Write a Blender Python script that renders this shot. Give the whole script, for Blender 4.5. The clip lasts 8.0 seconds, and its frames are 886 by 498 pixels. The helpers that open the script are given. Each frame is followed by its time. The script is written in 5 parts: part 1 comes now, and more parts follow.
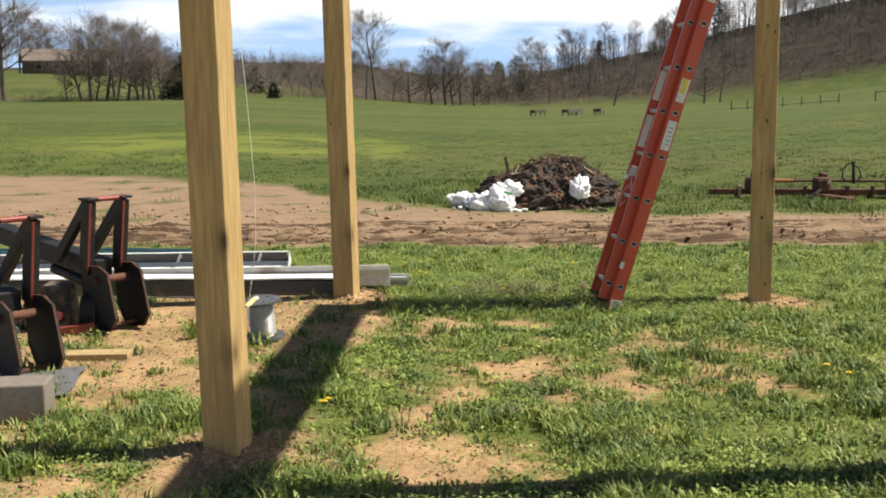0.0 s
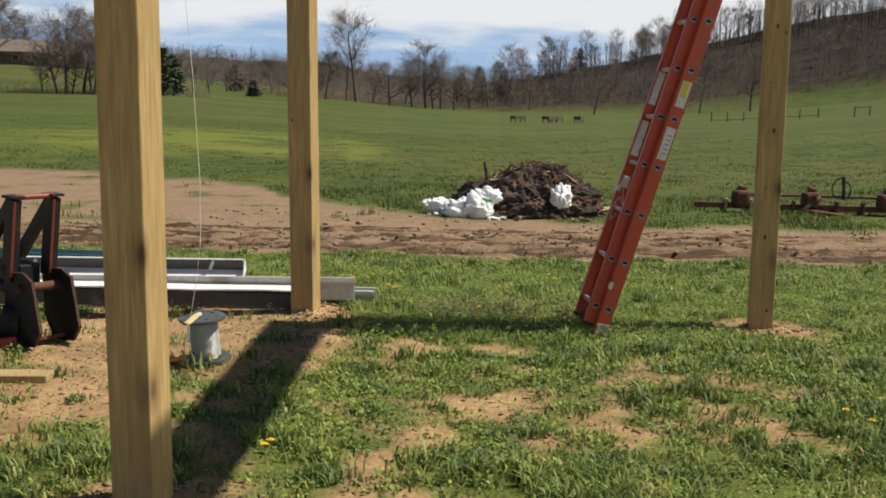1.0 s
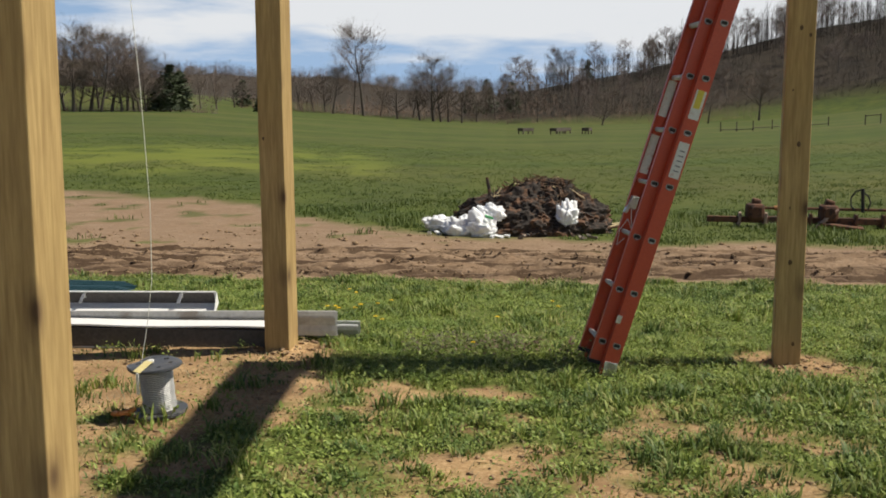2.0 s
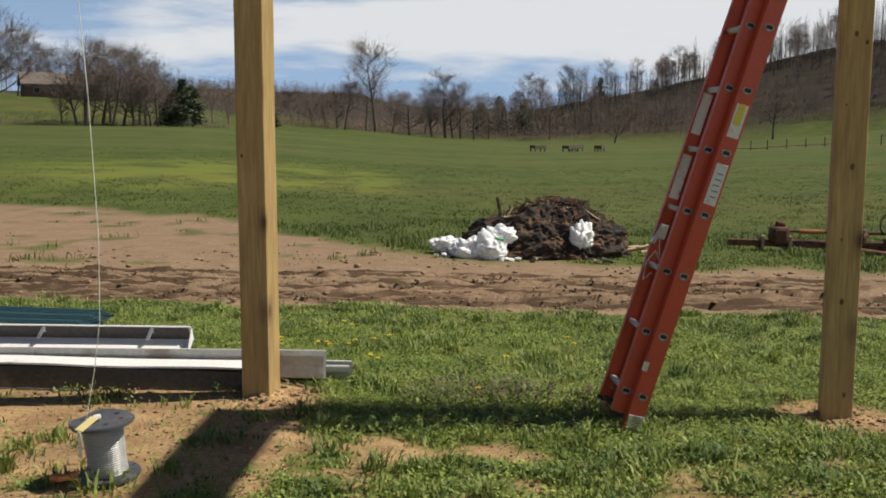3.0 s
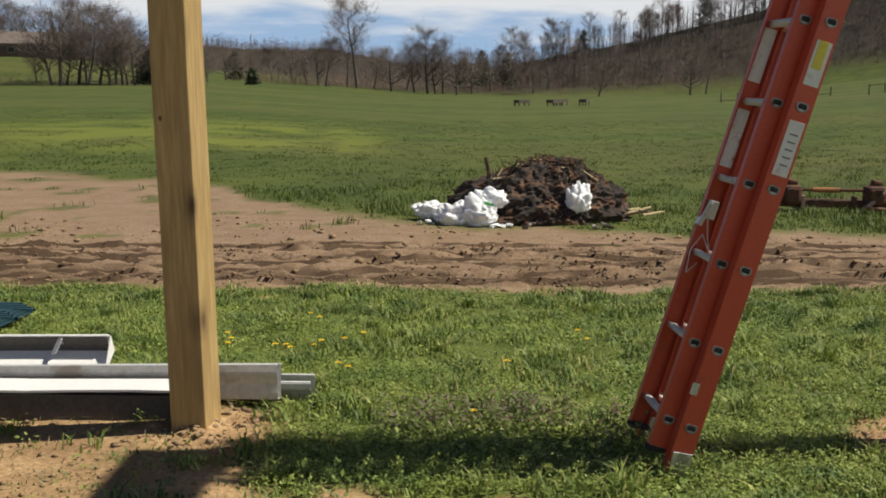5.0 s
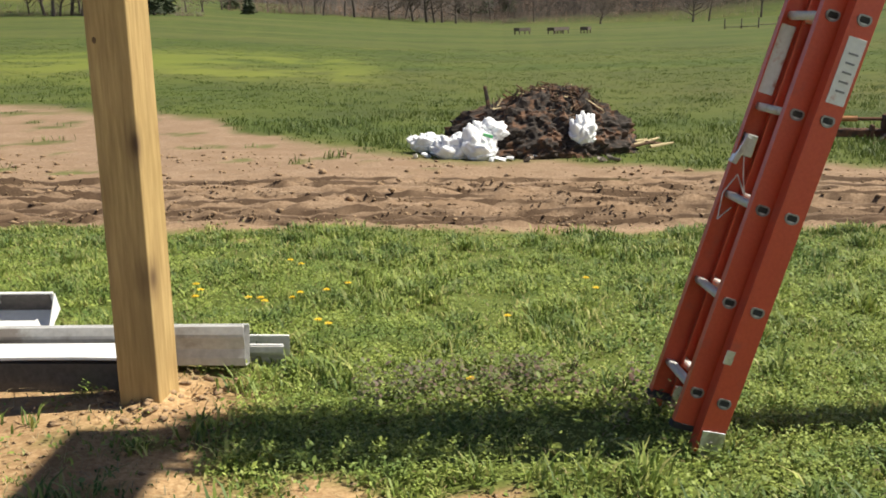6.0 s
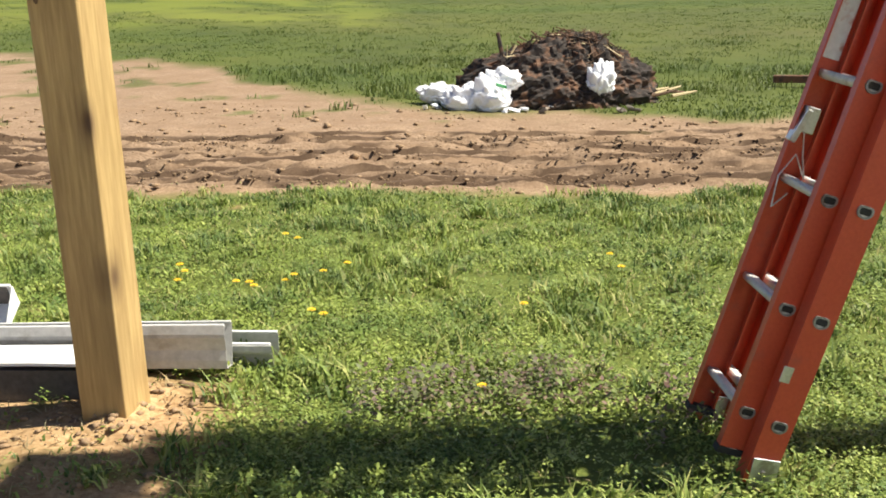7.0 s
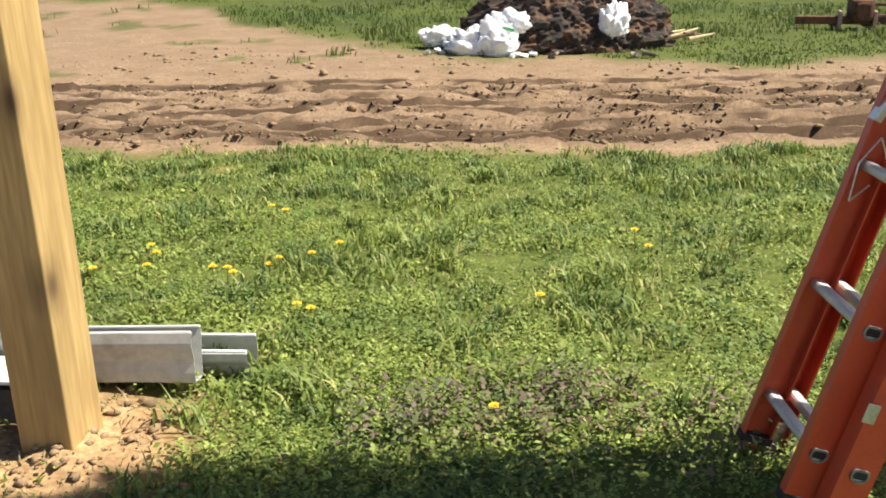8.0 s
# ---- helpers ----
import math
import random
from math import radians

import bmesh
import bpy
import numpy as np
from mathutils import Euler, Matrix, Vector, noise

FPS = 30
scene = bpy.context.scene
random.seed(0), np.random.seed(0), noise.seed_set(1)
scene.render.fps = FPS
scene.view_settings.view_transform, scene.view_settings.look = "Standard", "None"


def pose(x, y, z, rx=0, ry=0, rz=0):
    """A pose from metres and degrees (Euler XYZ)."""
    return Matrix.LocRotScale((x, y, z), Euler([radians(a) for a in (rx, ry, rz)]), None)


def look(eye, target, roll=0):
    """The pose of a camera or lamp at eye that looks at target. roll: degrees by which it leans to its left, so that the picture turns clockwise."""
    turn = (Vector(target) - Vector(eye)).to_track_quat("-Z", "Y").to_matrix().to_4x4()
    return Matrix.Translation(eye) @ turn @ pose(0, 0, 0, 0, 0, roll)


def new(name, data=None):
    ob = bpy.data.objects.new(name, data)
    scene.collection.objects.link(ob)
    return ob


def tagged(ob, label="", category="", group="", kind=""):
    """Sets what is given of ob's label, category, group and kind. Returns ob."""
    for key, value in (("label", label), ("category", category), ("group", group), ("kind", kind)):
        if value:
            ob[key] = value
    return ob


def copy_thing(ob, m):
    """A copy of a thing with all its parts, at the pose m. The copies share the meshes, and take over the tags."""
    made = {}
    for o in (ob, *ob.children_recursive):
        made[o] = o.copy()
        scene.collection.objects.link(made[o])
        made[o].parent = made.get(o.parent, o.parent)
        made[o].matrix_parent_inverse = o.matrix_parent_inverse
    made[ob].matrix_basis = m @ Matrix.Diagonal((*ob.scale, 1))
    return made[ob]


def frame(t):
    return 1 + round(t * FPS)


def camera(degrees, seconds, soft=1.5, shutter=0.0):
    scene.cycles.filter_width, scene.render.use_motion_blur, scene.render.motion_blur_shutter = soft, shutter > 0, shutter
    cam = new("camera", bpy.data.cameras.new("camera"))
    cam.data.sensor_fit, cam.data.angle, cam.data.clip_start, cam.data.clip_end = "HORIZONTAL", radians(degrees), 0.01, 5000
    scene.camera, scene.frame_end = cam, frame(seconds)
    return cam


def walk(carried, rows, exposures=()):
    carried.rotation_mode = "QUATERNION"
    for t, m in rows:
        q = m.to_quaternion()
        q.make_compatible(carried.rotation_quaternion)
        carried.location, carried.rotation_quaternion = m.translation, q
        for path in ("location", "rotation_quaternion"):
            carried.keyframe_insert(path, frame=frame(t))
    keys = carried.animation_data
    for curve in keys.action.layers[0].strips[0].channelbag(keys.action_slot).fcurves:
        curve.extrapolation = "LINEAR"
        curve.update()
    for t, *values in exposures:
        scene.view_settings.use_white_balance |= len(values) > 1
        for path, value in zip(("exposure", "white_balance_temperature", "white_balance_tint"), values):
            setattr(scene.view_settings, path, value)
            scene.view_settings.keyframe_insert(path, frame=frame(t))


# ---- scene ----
cam = camera(45.0, 8.0, soft=1.8)
PATH = [
    (0, (0.861, -0.704, 1.425), (0.76, 1.274, 1.14), -0.8),
    (0.5, (0.833, -0.347, 1.397), (0.76, 1.631, 1.111), 0.5),
    (1, (0.861, 0.024, 1.384), (0.804, 2.004, 1.106), 0.9),
    (1.5, (0.921, 0.343, 1.395), (0.858, 2.324, 1.127), 0.2),
    (3, (0.979, 1.454, 1.385), (0.882, 3.439, 1.161), 0.6),
    (3.5, (0.97, 1.755, 1.389), (0.874, 3.741, 1.175), 0.4),
    (4, (0.92, 2.089, 1.38), (0.84, 4.076, 1.17), 0.5),
    (4.5, (0.907, 2.395, 1.37), (0.837, 4.379, 1.127), 0.2),
    (5.8, (0.945, 3.214, 1.33), (0.875, 5.171, 0.924), -0.5),
    (6, (0.936, 3.329, 1.315), (0.868, 5.281, 0.883), -0.5),
    (6.5, (0.919, 3.599, 1.329), (0.85, 5.525, 0.795), -0.6),
    (7, (0.938, 3.859, 1.348), (0.845, 5.784, 0.812), -0.9),
    (7.5, (0.941, 4.129, 1.358), (0.828, 6.053, 0.823), -1.4),
    (8, (0.91, 4.425, 1.351), (0.81, 6.315, 0.705), -1.1),
]
walk(cam, [(t, look(eye, target, roll)) for t, eye, target, roll in PATH],
     exposures=[(0, 0.66), (0.4, 0.22), (1.0, 0.18), (3.5, 0.02), (4.6, 0.02), (6.0, 0.66), (6.5, 1.0), (8, 0.96)])

# ---- world and sun ----
SUN_EL, SUN_AZ = 54.6, 7.0      # the sun stands to the right of the walk and a little ahead
world = bpy.data.worlds.new("sky")
scene.world = world
world.use_nodes = True
wn, wl = world.node_tree.nodes, world.node_tree.links
wn.clear()
w_out, w_bg = wn.new("ShaderNodeOutputWorld"), wn.new("ShaderNodeBackground")
w_sky = wn.new("ShaderNodeTexSky")
w_sky.sky_type, w_sky.sun_disc = "NISHITA", False
w_sky.sun_elevation, w_sky.sun_rotation = radians(SUN_EL), radians(90 - SUN_AZ)
w_sky.dust_density, w_sky.air_density, w_sky.ozone_density = 0.0, 1.0, 3.0
w_co, w_map, w_noise = wn.new("ShaderNodeTexCoord"), wn.new("ShaderNodeMapping"), wn.new("ShaderNodeTexNoise")
w_map.inputs["Scale"].default_value = (1.6, 1.6, 9.0)
w_map.inputs["Location"].default_value = (0.9, 0.15, 0.3)
w_noise.inputs["Scale"].default_value, w_noise.inputs["Detail"].default_value, w_noise.inputs["Roughness"].default_value = 2.6, 8.0, 0.55
w_xyz = wn.new("ShaderNodeSeparateXYZ")


def w_range(sock, a, b):
    r = wn.new("ShaderNodeMapRange")
    r.interpolation_type = "SMOOTHSTEP"
    r.inputs["From Min"].default_value, r.inputs["From Max"].default_value = a, b
    wl.new(sock, r.inputs["Value"])
    return r.outputs["Result"]


def w_math(op, a, b):
    k = wn.new("ShaderNodeMath")
    k.operation = op
    for sock, v in zip(k.inputs, (a, b)):
        if isinstance(v, (int, float)):
            sock.default_value = v
        else:
            wl.new(v, sock)
    return k.outputs[0]


w_mix = wn.new("ShaderNodeMix")
w_mix.data_type = "RGBA"
w_mix.inputs[7].default_value = (28.5, 29.2, 30.0, 1)      # sunlit cloud
wl.new(w_co.outputs["Generated"], w_map.inputs["Vector"])
wl.new(w_co.outputs["Generated"], w_xyz.inputs["Vector"])
wl.new(w_map.outputs["Vector"], w_noise.inputs["Vector"])
# a bank of cloud low over the hill to the right, thinning out to clear sky
w_bank = w_math("MULTIPLY", w_range(w_xyz.outputs["X"], -0.42, 0.10), w_range(w_xyz.outputs["Z"], 0.0, 0.09))
w_bank = w_math("MULTIPLY", w_bank, w_range(w_xyz.outputs["Z"], 0.75, 0.25))
w_cover = w_math("ADD", w_noise.outputs["Fac"], w_math("MULTIPLY", w_bank, 0.34))
w_low = w_range(w_xyz.outputs["Z"], 0.45, 0.12)
w_cover = w_math("SUBTRACT", w_cover, w_math("MULTIPLY", w_range(w_xyz.outputs["Z"], 0.3, 0.6), 0.25))
wl.new(w_math("MAXIMUM", w_range(w_cover, 0.52, 0.76), w_math("MULTIPLY", w_low, 0.10)), w_mix.inputs[0])      # thin high haze between the clouds
w_blue = wn.new("ShaderNodeMix")
w_blue.data_type, w_blue.blend_type = "RGBA", "MULTIPLY"
w_blue.inputs[0].default_value, w_blue.inputs[7].default_value = 1.0, (0.84, 1.0, 1.38, 1)      # clear spring air
wl.new(w_sky.outputs["Color"], w_blue.inputs[6])
w_air = wn.new("ShaderNodeMix")
w_air.data_type = "RGBA"
w_air.inputs[7].default_value = (11.8, 18.6, 28.5, 1)      # bright blue air towards the horizon
w_thick = w_math("MULTIPLY", w_range(w_xyz.outputs["Z"], 0.30, 0.03), 0.85)
wl.new(w_thick, w_air.inputs[0])
wl.new(w_blue.outputs[2], w_air.inputs[6])
wl.new(w_air.outputs[2], w_mix.inputs[6])
wl.new(w_mix.outputs[2], w_bg.inputs["Color"])
w_bg.inputs["Strength"].default_value = 0.025
wl.new(w_bg.outputs["Background"], w_out.inputs["Surface"])

sun_data = bpy.data.lights.new("sun", "SUN")
sun_data.energy, sun_data.angle, sun_data.color = 5.0, radians(0.53), (1.0, 0.93, 0.80)
sun = new("sun", sun_data)
ca, sa, ce, se = math.cos(radians(SUN_AZ)), math.sin(radians(SUN_AZ)), math.cos(radians(SUN_EL)), math.sin(radians(SUN_EL))
sun.matrix_world = look((20 * ca * ce, 20 * sa * ce, 20 * se), (0, 0, 0))


# ---- materials ----
def shader(name, rough=0.7, metal=0.0):
    m = bpy.data.materials.new(name)
    m.use_nodes = True
    b = m.node_tree.nodes["Principled BSDF"]
    b.inputs["Roughness"].default_value, b.inputs["Metallic"].default_value = rough, metal
    return m, m.node_tree.nodes, m.node_tree.links, b


def noise_tex(n, l, scale, detail=4.0, rough=0.6, stretch=(1, 1, 1), coord="Object"):
    co, mp, t = n.new("ShaderNodeTexCoord"), n.new("ShaderNodeMapping"), n.new("ShaderNodeTexNoise")
    mp.inputs["Scale"].default_value = stretch
    t.inputs["Scale"].default_value, t.inputs["Detail"].default_value, t.inputs["Roughness"].default_value = scale, detail, rough
    l.new(co.outputs[coord], mp.inputs["Vector"])
    l.new(mp.outputs["Vector"], t.inputs["Vector"])
    return t.outputs["Fac"]


def ramp(n, l, fac, stops):
    r = n.new("ShaderNodeValToRGB")
    e = r.color_ramp.elements
    while len(e) < len(stops):
        e.new(0.5)
    for k, (p, c) in zip(e, stops):
        k.position, k.color = p, (*c, 1) if len(c) == 3 else c
    l.new(fac, r.inputs["Fac"])
    return r.outputs["Color"]


def blend(n, l, fac, a, b, kind="MIX"):
    m = n.new("ShaderNodeMix")
    m.data_type, m.blend_type = "RGBA", kind
    for sock, v in ((m.inputs[0], fac), (m.inputs[6], a), (m.inputs[7], b)):
        if isinstance(v, (int, float)):
            sock.default_value = v
        elif isinstance(v, tuple):
            sock.default_value = (*v, 1)
        else:
            l.new(v, sock)
    return m.outputs[2]


def bump(n, l, b, height, strength, distance=0.01):
    k = n.new("ShaderNodeBump")
    k.inputs["Strength"].default_value, k.inputs["Distance"].default_value = strength, distance
    l.new(height, k.inputs["Height"])
    l.new(k.outputs["Normal"], b.inputs["Normal"])


def two_scale(name, dark, light, wear, rough=0.7, metal=0.0, grain=60.0, stain=5.0, wear_at=0.62, bumps=0.25, stretch=(1, 1, 1), wear_rough=None):
    """A surface with a fine grain between two colours and larger worn or stained spots."""
    m, n, l, b = shader(name, rough, metal)
    g = noise_tex(n, l, grain, 5, 0.65, stretch)
    s = noise_tex(n, l, stain, 6, 0.65)
    base = ramp(n, l, g, [(0.3, dark), (0.7, light)])
    f = ramp(n, l, s, [(wear_at - 0.06, (0, 0, 0)), (wear_at + 0.06, (1, 1, 1))])
    l.new(blend(n, l, f, base, wear), b.inputs["Base Color"])
    bump(n, l, b, g, bumps, 0.0012)
    return m


def wood_material(name, tone_a, tone_b, knot):
    m, n, l, b = shader(name, 0.75)
    grain = noise_tex(n, l, 14, 6, 0.6, (5, 5, 0.35))
    broad = noise_tex(n, l, 2.2, 4, 0.6, (3, 3, 0.6))
    co, mp, v = n.new("ShaderNodeTexCoord"), n.new("ShaderNodeMapping"), n.new("ShaderNodeTexVoronoi")
    mp.inputs["Scale"].default_value = (4.6, 4.6, 2.6)
    v.inputs["Scale"].default_value = 1.0
    l.new(co.outputs["Object"], mp.inputs["Vector"])
    l.new(mp.outputs["Vector"], v.inputs["Vector"])
    k = ramp(n, l, v.outputs["Distance"], [(0.07, (1, 1, 1)), (0.15, (0.4, 0.4, 0.4)), (0.27, (0, 0, 0))])
    base = ramp(n, l, grain, [(0.32, tone_a), (0.68, tone_b)])
    base = blend(n, l, ramp(n, l, broad, [(0.35, (0, 0, 0)), (0.7, (0.6, 0.6, 0.6))]), base, tuple(0.80 * c for c in tone_a))
    l.new(blend(n, l, k, base, knot), b.inputs["Base Color"])
    bump(n, l, b, grain, 0.12, 0.002)
    return m


M_POST = wood_material("pressure_treated_pine", (0.34, 0.220, 0.085), (0.56, 0.395, 0.165), (0.10, 0.055, 0.025))
M_BOARD = wood_material("rough_sawn_board", (0.36, 0.25, 0.12), (0.52, 0.38, 0.19), (0.12, 0.07, 0.03))
M_FIBRE = two_scale("orange_red_fibreglass", (0.48, 0.062, 0.026), (0.56, 0.082, 0.034), (0.40, 0.07, 0.04), 0.42, 0, 90, 6, 0.66, 0.12)
M_ALU = two_scale("worn_aluminium", (0.55, 0.55, 0.54), (0.72, 0.72, 0.70), (0.35, 0.33, 0.30), 0.38, 0.85, 120, 14, 0.6, 0.15)
M_RUBBER = two_scale("black_rubber", (0.012, 0.012, 0.012), (0.03, 0.03, 0.03), (0.07, 0.06, 0.05), 0.8, 0, 80, 9, 0.62, 0.3)
M_LABEL = two_scale("scuffed_white_label", (0.62, 0.61, 0.58), (0.74, 0.73, 0.70), (0.50, 0.28, 0.22), 0.55, 0, 60, 16, 0.64, 0.05)
M_YELLOW_LABEL = two_scale("yellow_warning_label", (0.62, 0.50, 0.05), (0.72, 0.60, 0.08), (0.60, 0.56, 0.40), 0.5, 0, 60, 16, 0.6, 0.05)
M_GUTTER = two_scale("chalky_white_gutter", (0.76, 0.76, 0.74), (0.86, 0.86, 0.84), (0.52, 0.48, 0.42), 0.45, 0, 40, 4, 0.68, 0.08)
# worn white gutter, its base greyed to stand for shade on the fronts
M_SHADED_GUTTER = two_scale("shaded_weathered_white_gutter", (0.40, 0.39, 0.37), (0.54, 0.53, 0.50), (0.28, 0.24, 0.20), 0.5, 0, 40, 4, 0.58, 0.1)
M_GREY_METAL = two_scale("weathered_grey_sheet_metal", (0.14, 0.14, 0.145), (0.24, 0.24, 0.245), (0.22, 0.19, 0.17), 0.45, 0.3, 50, 5, 0.6, 0.1)
M_GREEN_METAL = two_scale("dark_teal_roof_sheet", (0.018, 0.05, 0.06), (0.026, 0.07, 0.08), (0.07, 0.10, 0.11), 0.42, 0.1, 50, 5, 0.68, 0.08)
M_BLACK_STEEL = two_scale("worn_black_steel", (0.004, 0.004, 0.005), (0.011, 0.010, 0.010), (0.06, 0.03, 0.02), 0.6, 0.0, 60, 7, 0.62, 0.25)
M_RED_STEEL = two_scale("faded_red_steel", (0.17, 0.03, 0.02), (0.26, 0.05, 0.032), (0.10, 0.05, 0.035), 0.55, 0.1, 60, 8, 0.6, 0.2)
M_RUST = two_scale("rusty_iron", (0.09, 0.04, 0.022), (0.19, 0.085, 0.045), (0.045, 0.028, 0.022), 0.85, 0.2, 70, 9, 0.56, 0.5)
M_PLASTIC = two_scale("white_plastic_bag", (0.74, 0.75, 0.76), (0.86, 0.87, 0.88), (0.55, 0.52, 0.48), 0.4, 0, 30, 8, 0.68, 0.3)
M_GREEN_PLASTIC = two_scale("bright_green_plastic", (0.06, 0.45, 0.14), (0.10, 0.55, 0.2), (0.08, 0.35, 0.12), 0.4, 0, 30, 8, 0.66, 0.2)
M_ASH = two_scale("charred_debris", (0.012, 0.010, 0.009), (0.055, 0.042, 0.033), (0.135, 0.070, 0.038), 0.95, 0, 26, 7, 0.56, 1.0)
M_STICK = two_scale("scorched_wood", (0.06, 0.035, 0.02), (0.17, 0.10, 0.055), (0.02, 0.015, 0.012), 0.9, 0, 40, 6, 0.6, 0.6)
M_BARK = two_scale("grey_brown_bark", (0.06, 0.048, 0.040), (0.12, 0.098, 0.082), (0.17, 0.145, 0.122), 0.9, 0, 3, 0.6, 0.6, 0.6)
M_RUNG = two_scale("bright_rung_aluminium", (0.52, 0.51, 0.48), (0.66, 0.65, 0.62), (0.40, 0.37, 0.33), 0.55, 0.25, 120, 14, 0.62, 0.15)
M_FERRULE = two_scale("dull_rung_end", (0.22, 0.215, 0.205), (0.36, 0.355, 0.34), (0.16, 0.14, 0.12), 0.5, 0.6, 120, 14, 0.6, 0.15)
M_WOODS = two_scale("dark_brown_woods", (0.021, 0.018, 0.015), (0.050, 0.041, 0.033), (0.058, 0.043, 0.029), 0.9, 0, 0.5, 0.05, 0.6, 0.1)
M_TWIG = two_scale("bare_twigs", (0.10, 0.078, 0.066), (0.19, 0.150, 0.128), (0.19, 0.125, 0.085), 0.9, 0, 2, 0.3, 0.6, 0.2)
M_SHINGLE = two_scale("brown_grey_shingles", (0.12, 0.095, 0.08), (0.18, 0.145, 0.125), (0.10, 0.08, 0.07), 0.9, 0, 6, 1, 0.6, 0.2)
M_BRUSH = two_scale("brown_brush", (0.065, 0.048, 0.038), (0.13, 0.092, 0.072), (0.17, 0.115, 0.075), 0.9, 0, 0.5, 0.05, 0.6, 0.1)
M_SCRUB = two_scale("tan_scrub", (0.10, 0.070, 0.050), (0.21, 0.150, 0.105), (0.27, 0.175, 0.115), 0.9, 0, 0.5, 0.05, 0.58, 0.1)
M_EVERGREEN = two_scale("dark_evergreen", (0.045, 0.06, 0.03), (0.075, 0.095, 0.045), (0.04, 0.05, 0.03), 0.9, 0, 4, 1, 0.6, 0.3)
M_CONCRETE = two_scale("grey_concrete_block", (0.15, 0.13, 0.105), (0.23, 0.20, 0.165), (0.17, 0.12, 0.08), 0.9, 0, 60, 8, 0.58, 0.6)
M_BRICK_HOUSE = two_scale("dark_brown_wall", (0.07, 0.045, 0.035), (0.11, 0.07, 0.055), (0.15, 0.11, 0.09), 0.9, 0, 5, 1, 0.6, 0.2)
M_ROOF = two_scale("grey_shingle_roof", (0.18, 0.17, 0.17), (0.27, 0.26, 0.26), (0.33, 0.31, 0.30), 0.85, 0, 3, 0.6, 0.6, 0.2)
M_STRING = two_scale("white_nylon_string", (0.7, 0.7, 0.62), (0.8, 0.8, 0.72), (0.6, 0.58, 0.5), 0.6, 0, 50, 5, 0.7, 0.1)
M_SPOOL = two_scale("grey_plastic_reel", (0.055, 0.06, 0.068), (0.095, 0.10, 0.11), (0.17, 0.15, 0.125), 0.5, 0, 50, 10, 0.62, 0.15)
M_WOUND = two_scale("wound_grey_wire", (0.30, 0.30, 0.295), (0.52, 0.52, 0.50), (0.18, 0.165, 0.15), 0.4, 0.4, 90, 8, 0.64, 0.3, (1, 1, 8))
M_STRAW = two_scale("pale_dry_stalks", (0.42, 0.33, 0.18), (0.58, 0.48, 0.28), (0.30, 0.22, 0.12), 0.85, 0, 30, 5, 0.6, 0.2)
M_YELLOW = two_scale("yellow_petals", (0.80, 0.55, 0.02), (0.88, 0.66, 0.03), (0.75, 0.45, 0.02), 0.7, 0, 200, 60, 0.6, 0.3)


def foliage_material(name, stops, thin=0.45, rough=0.55):
    m, n, l, b = shader(name, rough)
    geo = n.new("ShaderNodeNewGeometry")
    c = ramp(n, l, geo.outputs["Random Per Island"], stops)
    patch = noise_tex(n, l, 0.9, 3, 0.6)
    c = blend(n, l, ramp(n, l, patch, [(0.35, (0, 0, 0)), (0.7, (0.5, 0.5, 0.5))]), c, stops[-1][1])
    clump = noise_tex(n, l, 3.2, 4, 0.65)
    c = blend(n, l, ramp(n, l, clump, [(0.38, (0.62, 0.62, 0.62)), (0.56, (0, 0, 0))]), c, tuple(v * k for v, k in zip(stops[0][1], (0.62, 0.85, 1.2))))
    l.new(c, b.inputs["Base Color"])
    b.inputs["Specular IOR Level"].default_value = 0.25
    tr, mx = n.new("ShaderNodeBsdfTranslucent"), n.new("ShaderNodeMixShader")
    l.new(c, tr.inputs["Color"])
    mx.inputs[0].default_value = thin
    l.new(b.outputs[0], mx.inputs[1])
    l.new(tr.outputs[0], mx.inputs[2])
    l.new(mx.outputs[0], n["Material Output"].inputs["Surface"])
    return m


M_GRASS = foliage_material("lawn_grass", [(0.0, (0.060, 0.105, 0.026)), (0.35, (0.15, 0.215, 0.046)), (0.72, (0.31, 0.37, 0.085)), (0.90, (0.56, 0.50, 0.21)), (1.0, (0.24, 0.31, 0.06))], 0.22)
M_WEED = foliage_material("broadleaf_weeds", [(0.0, (0.118, 0.175, 0.035)), (0.5, (0.25, 0.32, 0.064)), (0.9, (0.44, 0.50, 0.14)), (1.0, (0.28, 0.35, 0.07))], 0.22)
M_NETTLE = foliage_material("purple_dead_nettle", [(0.0, (0.17, 0.10, 0.08)), (0.35, (0.26, 0.16, 0.13)), (0.5, (0.18, 0.22, 0.06)), (1.0, (0.18, 0.24, 0.06))], 0.22)
M_FIELD = foliage_material("pasture_grass", [(0.0, (0.065, 0.095, 0.018)), (0.5, (0.098, 0.138, 0.030)), (1.0, (0.16, 0.195, 0.045))], 0.22)
M_DEAD = foliage_material("dead_grass", [(0.0, (0.30, 0.22, 0.11)), (0.5, (0.44, 0.34, 0.18)), (1.0, (0.36, 0.28, 0.14))], 0.2)


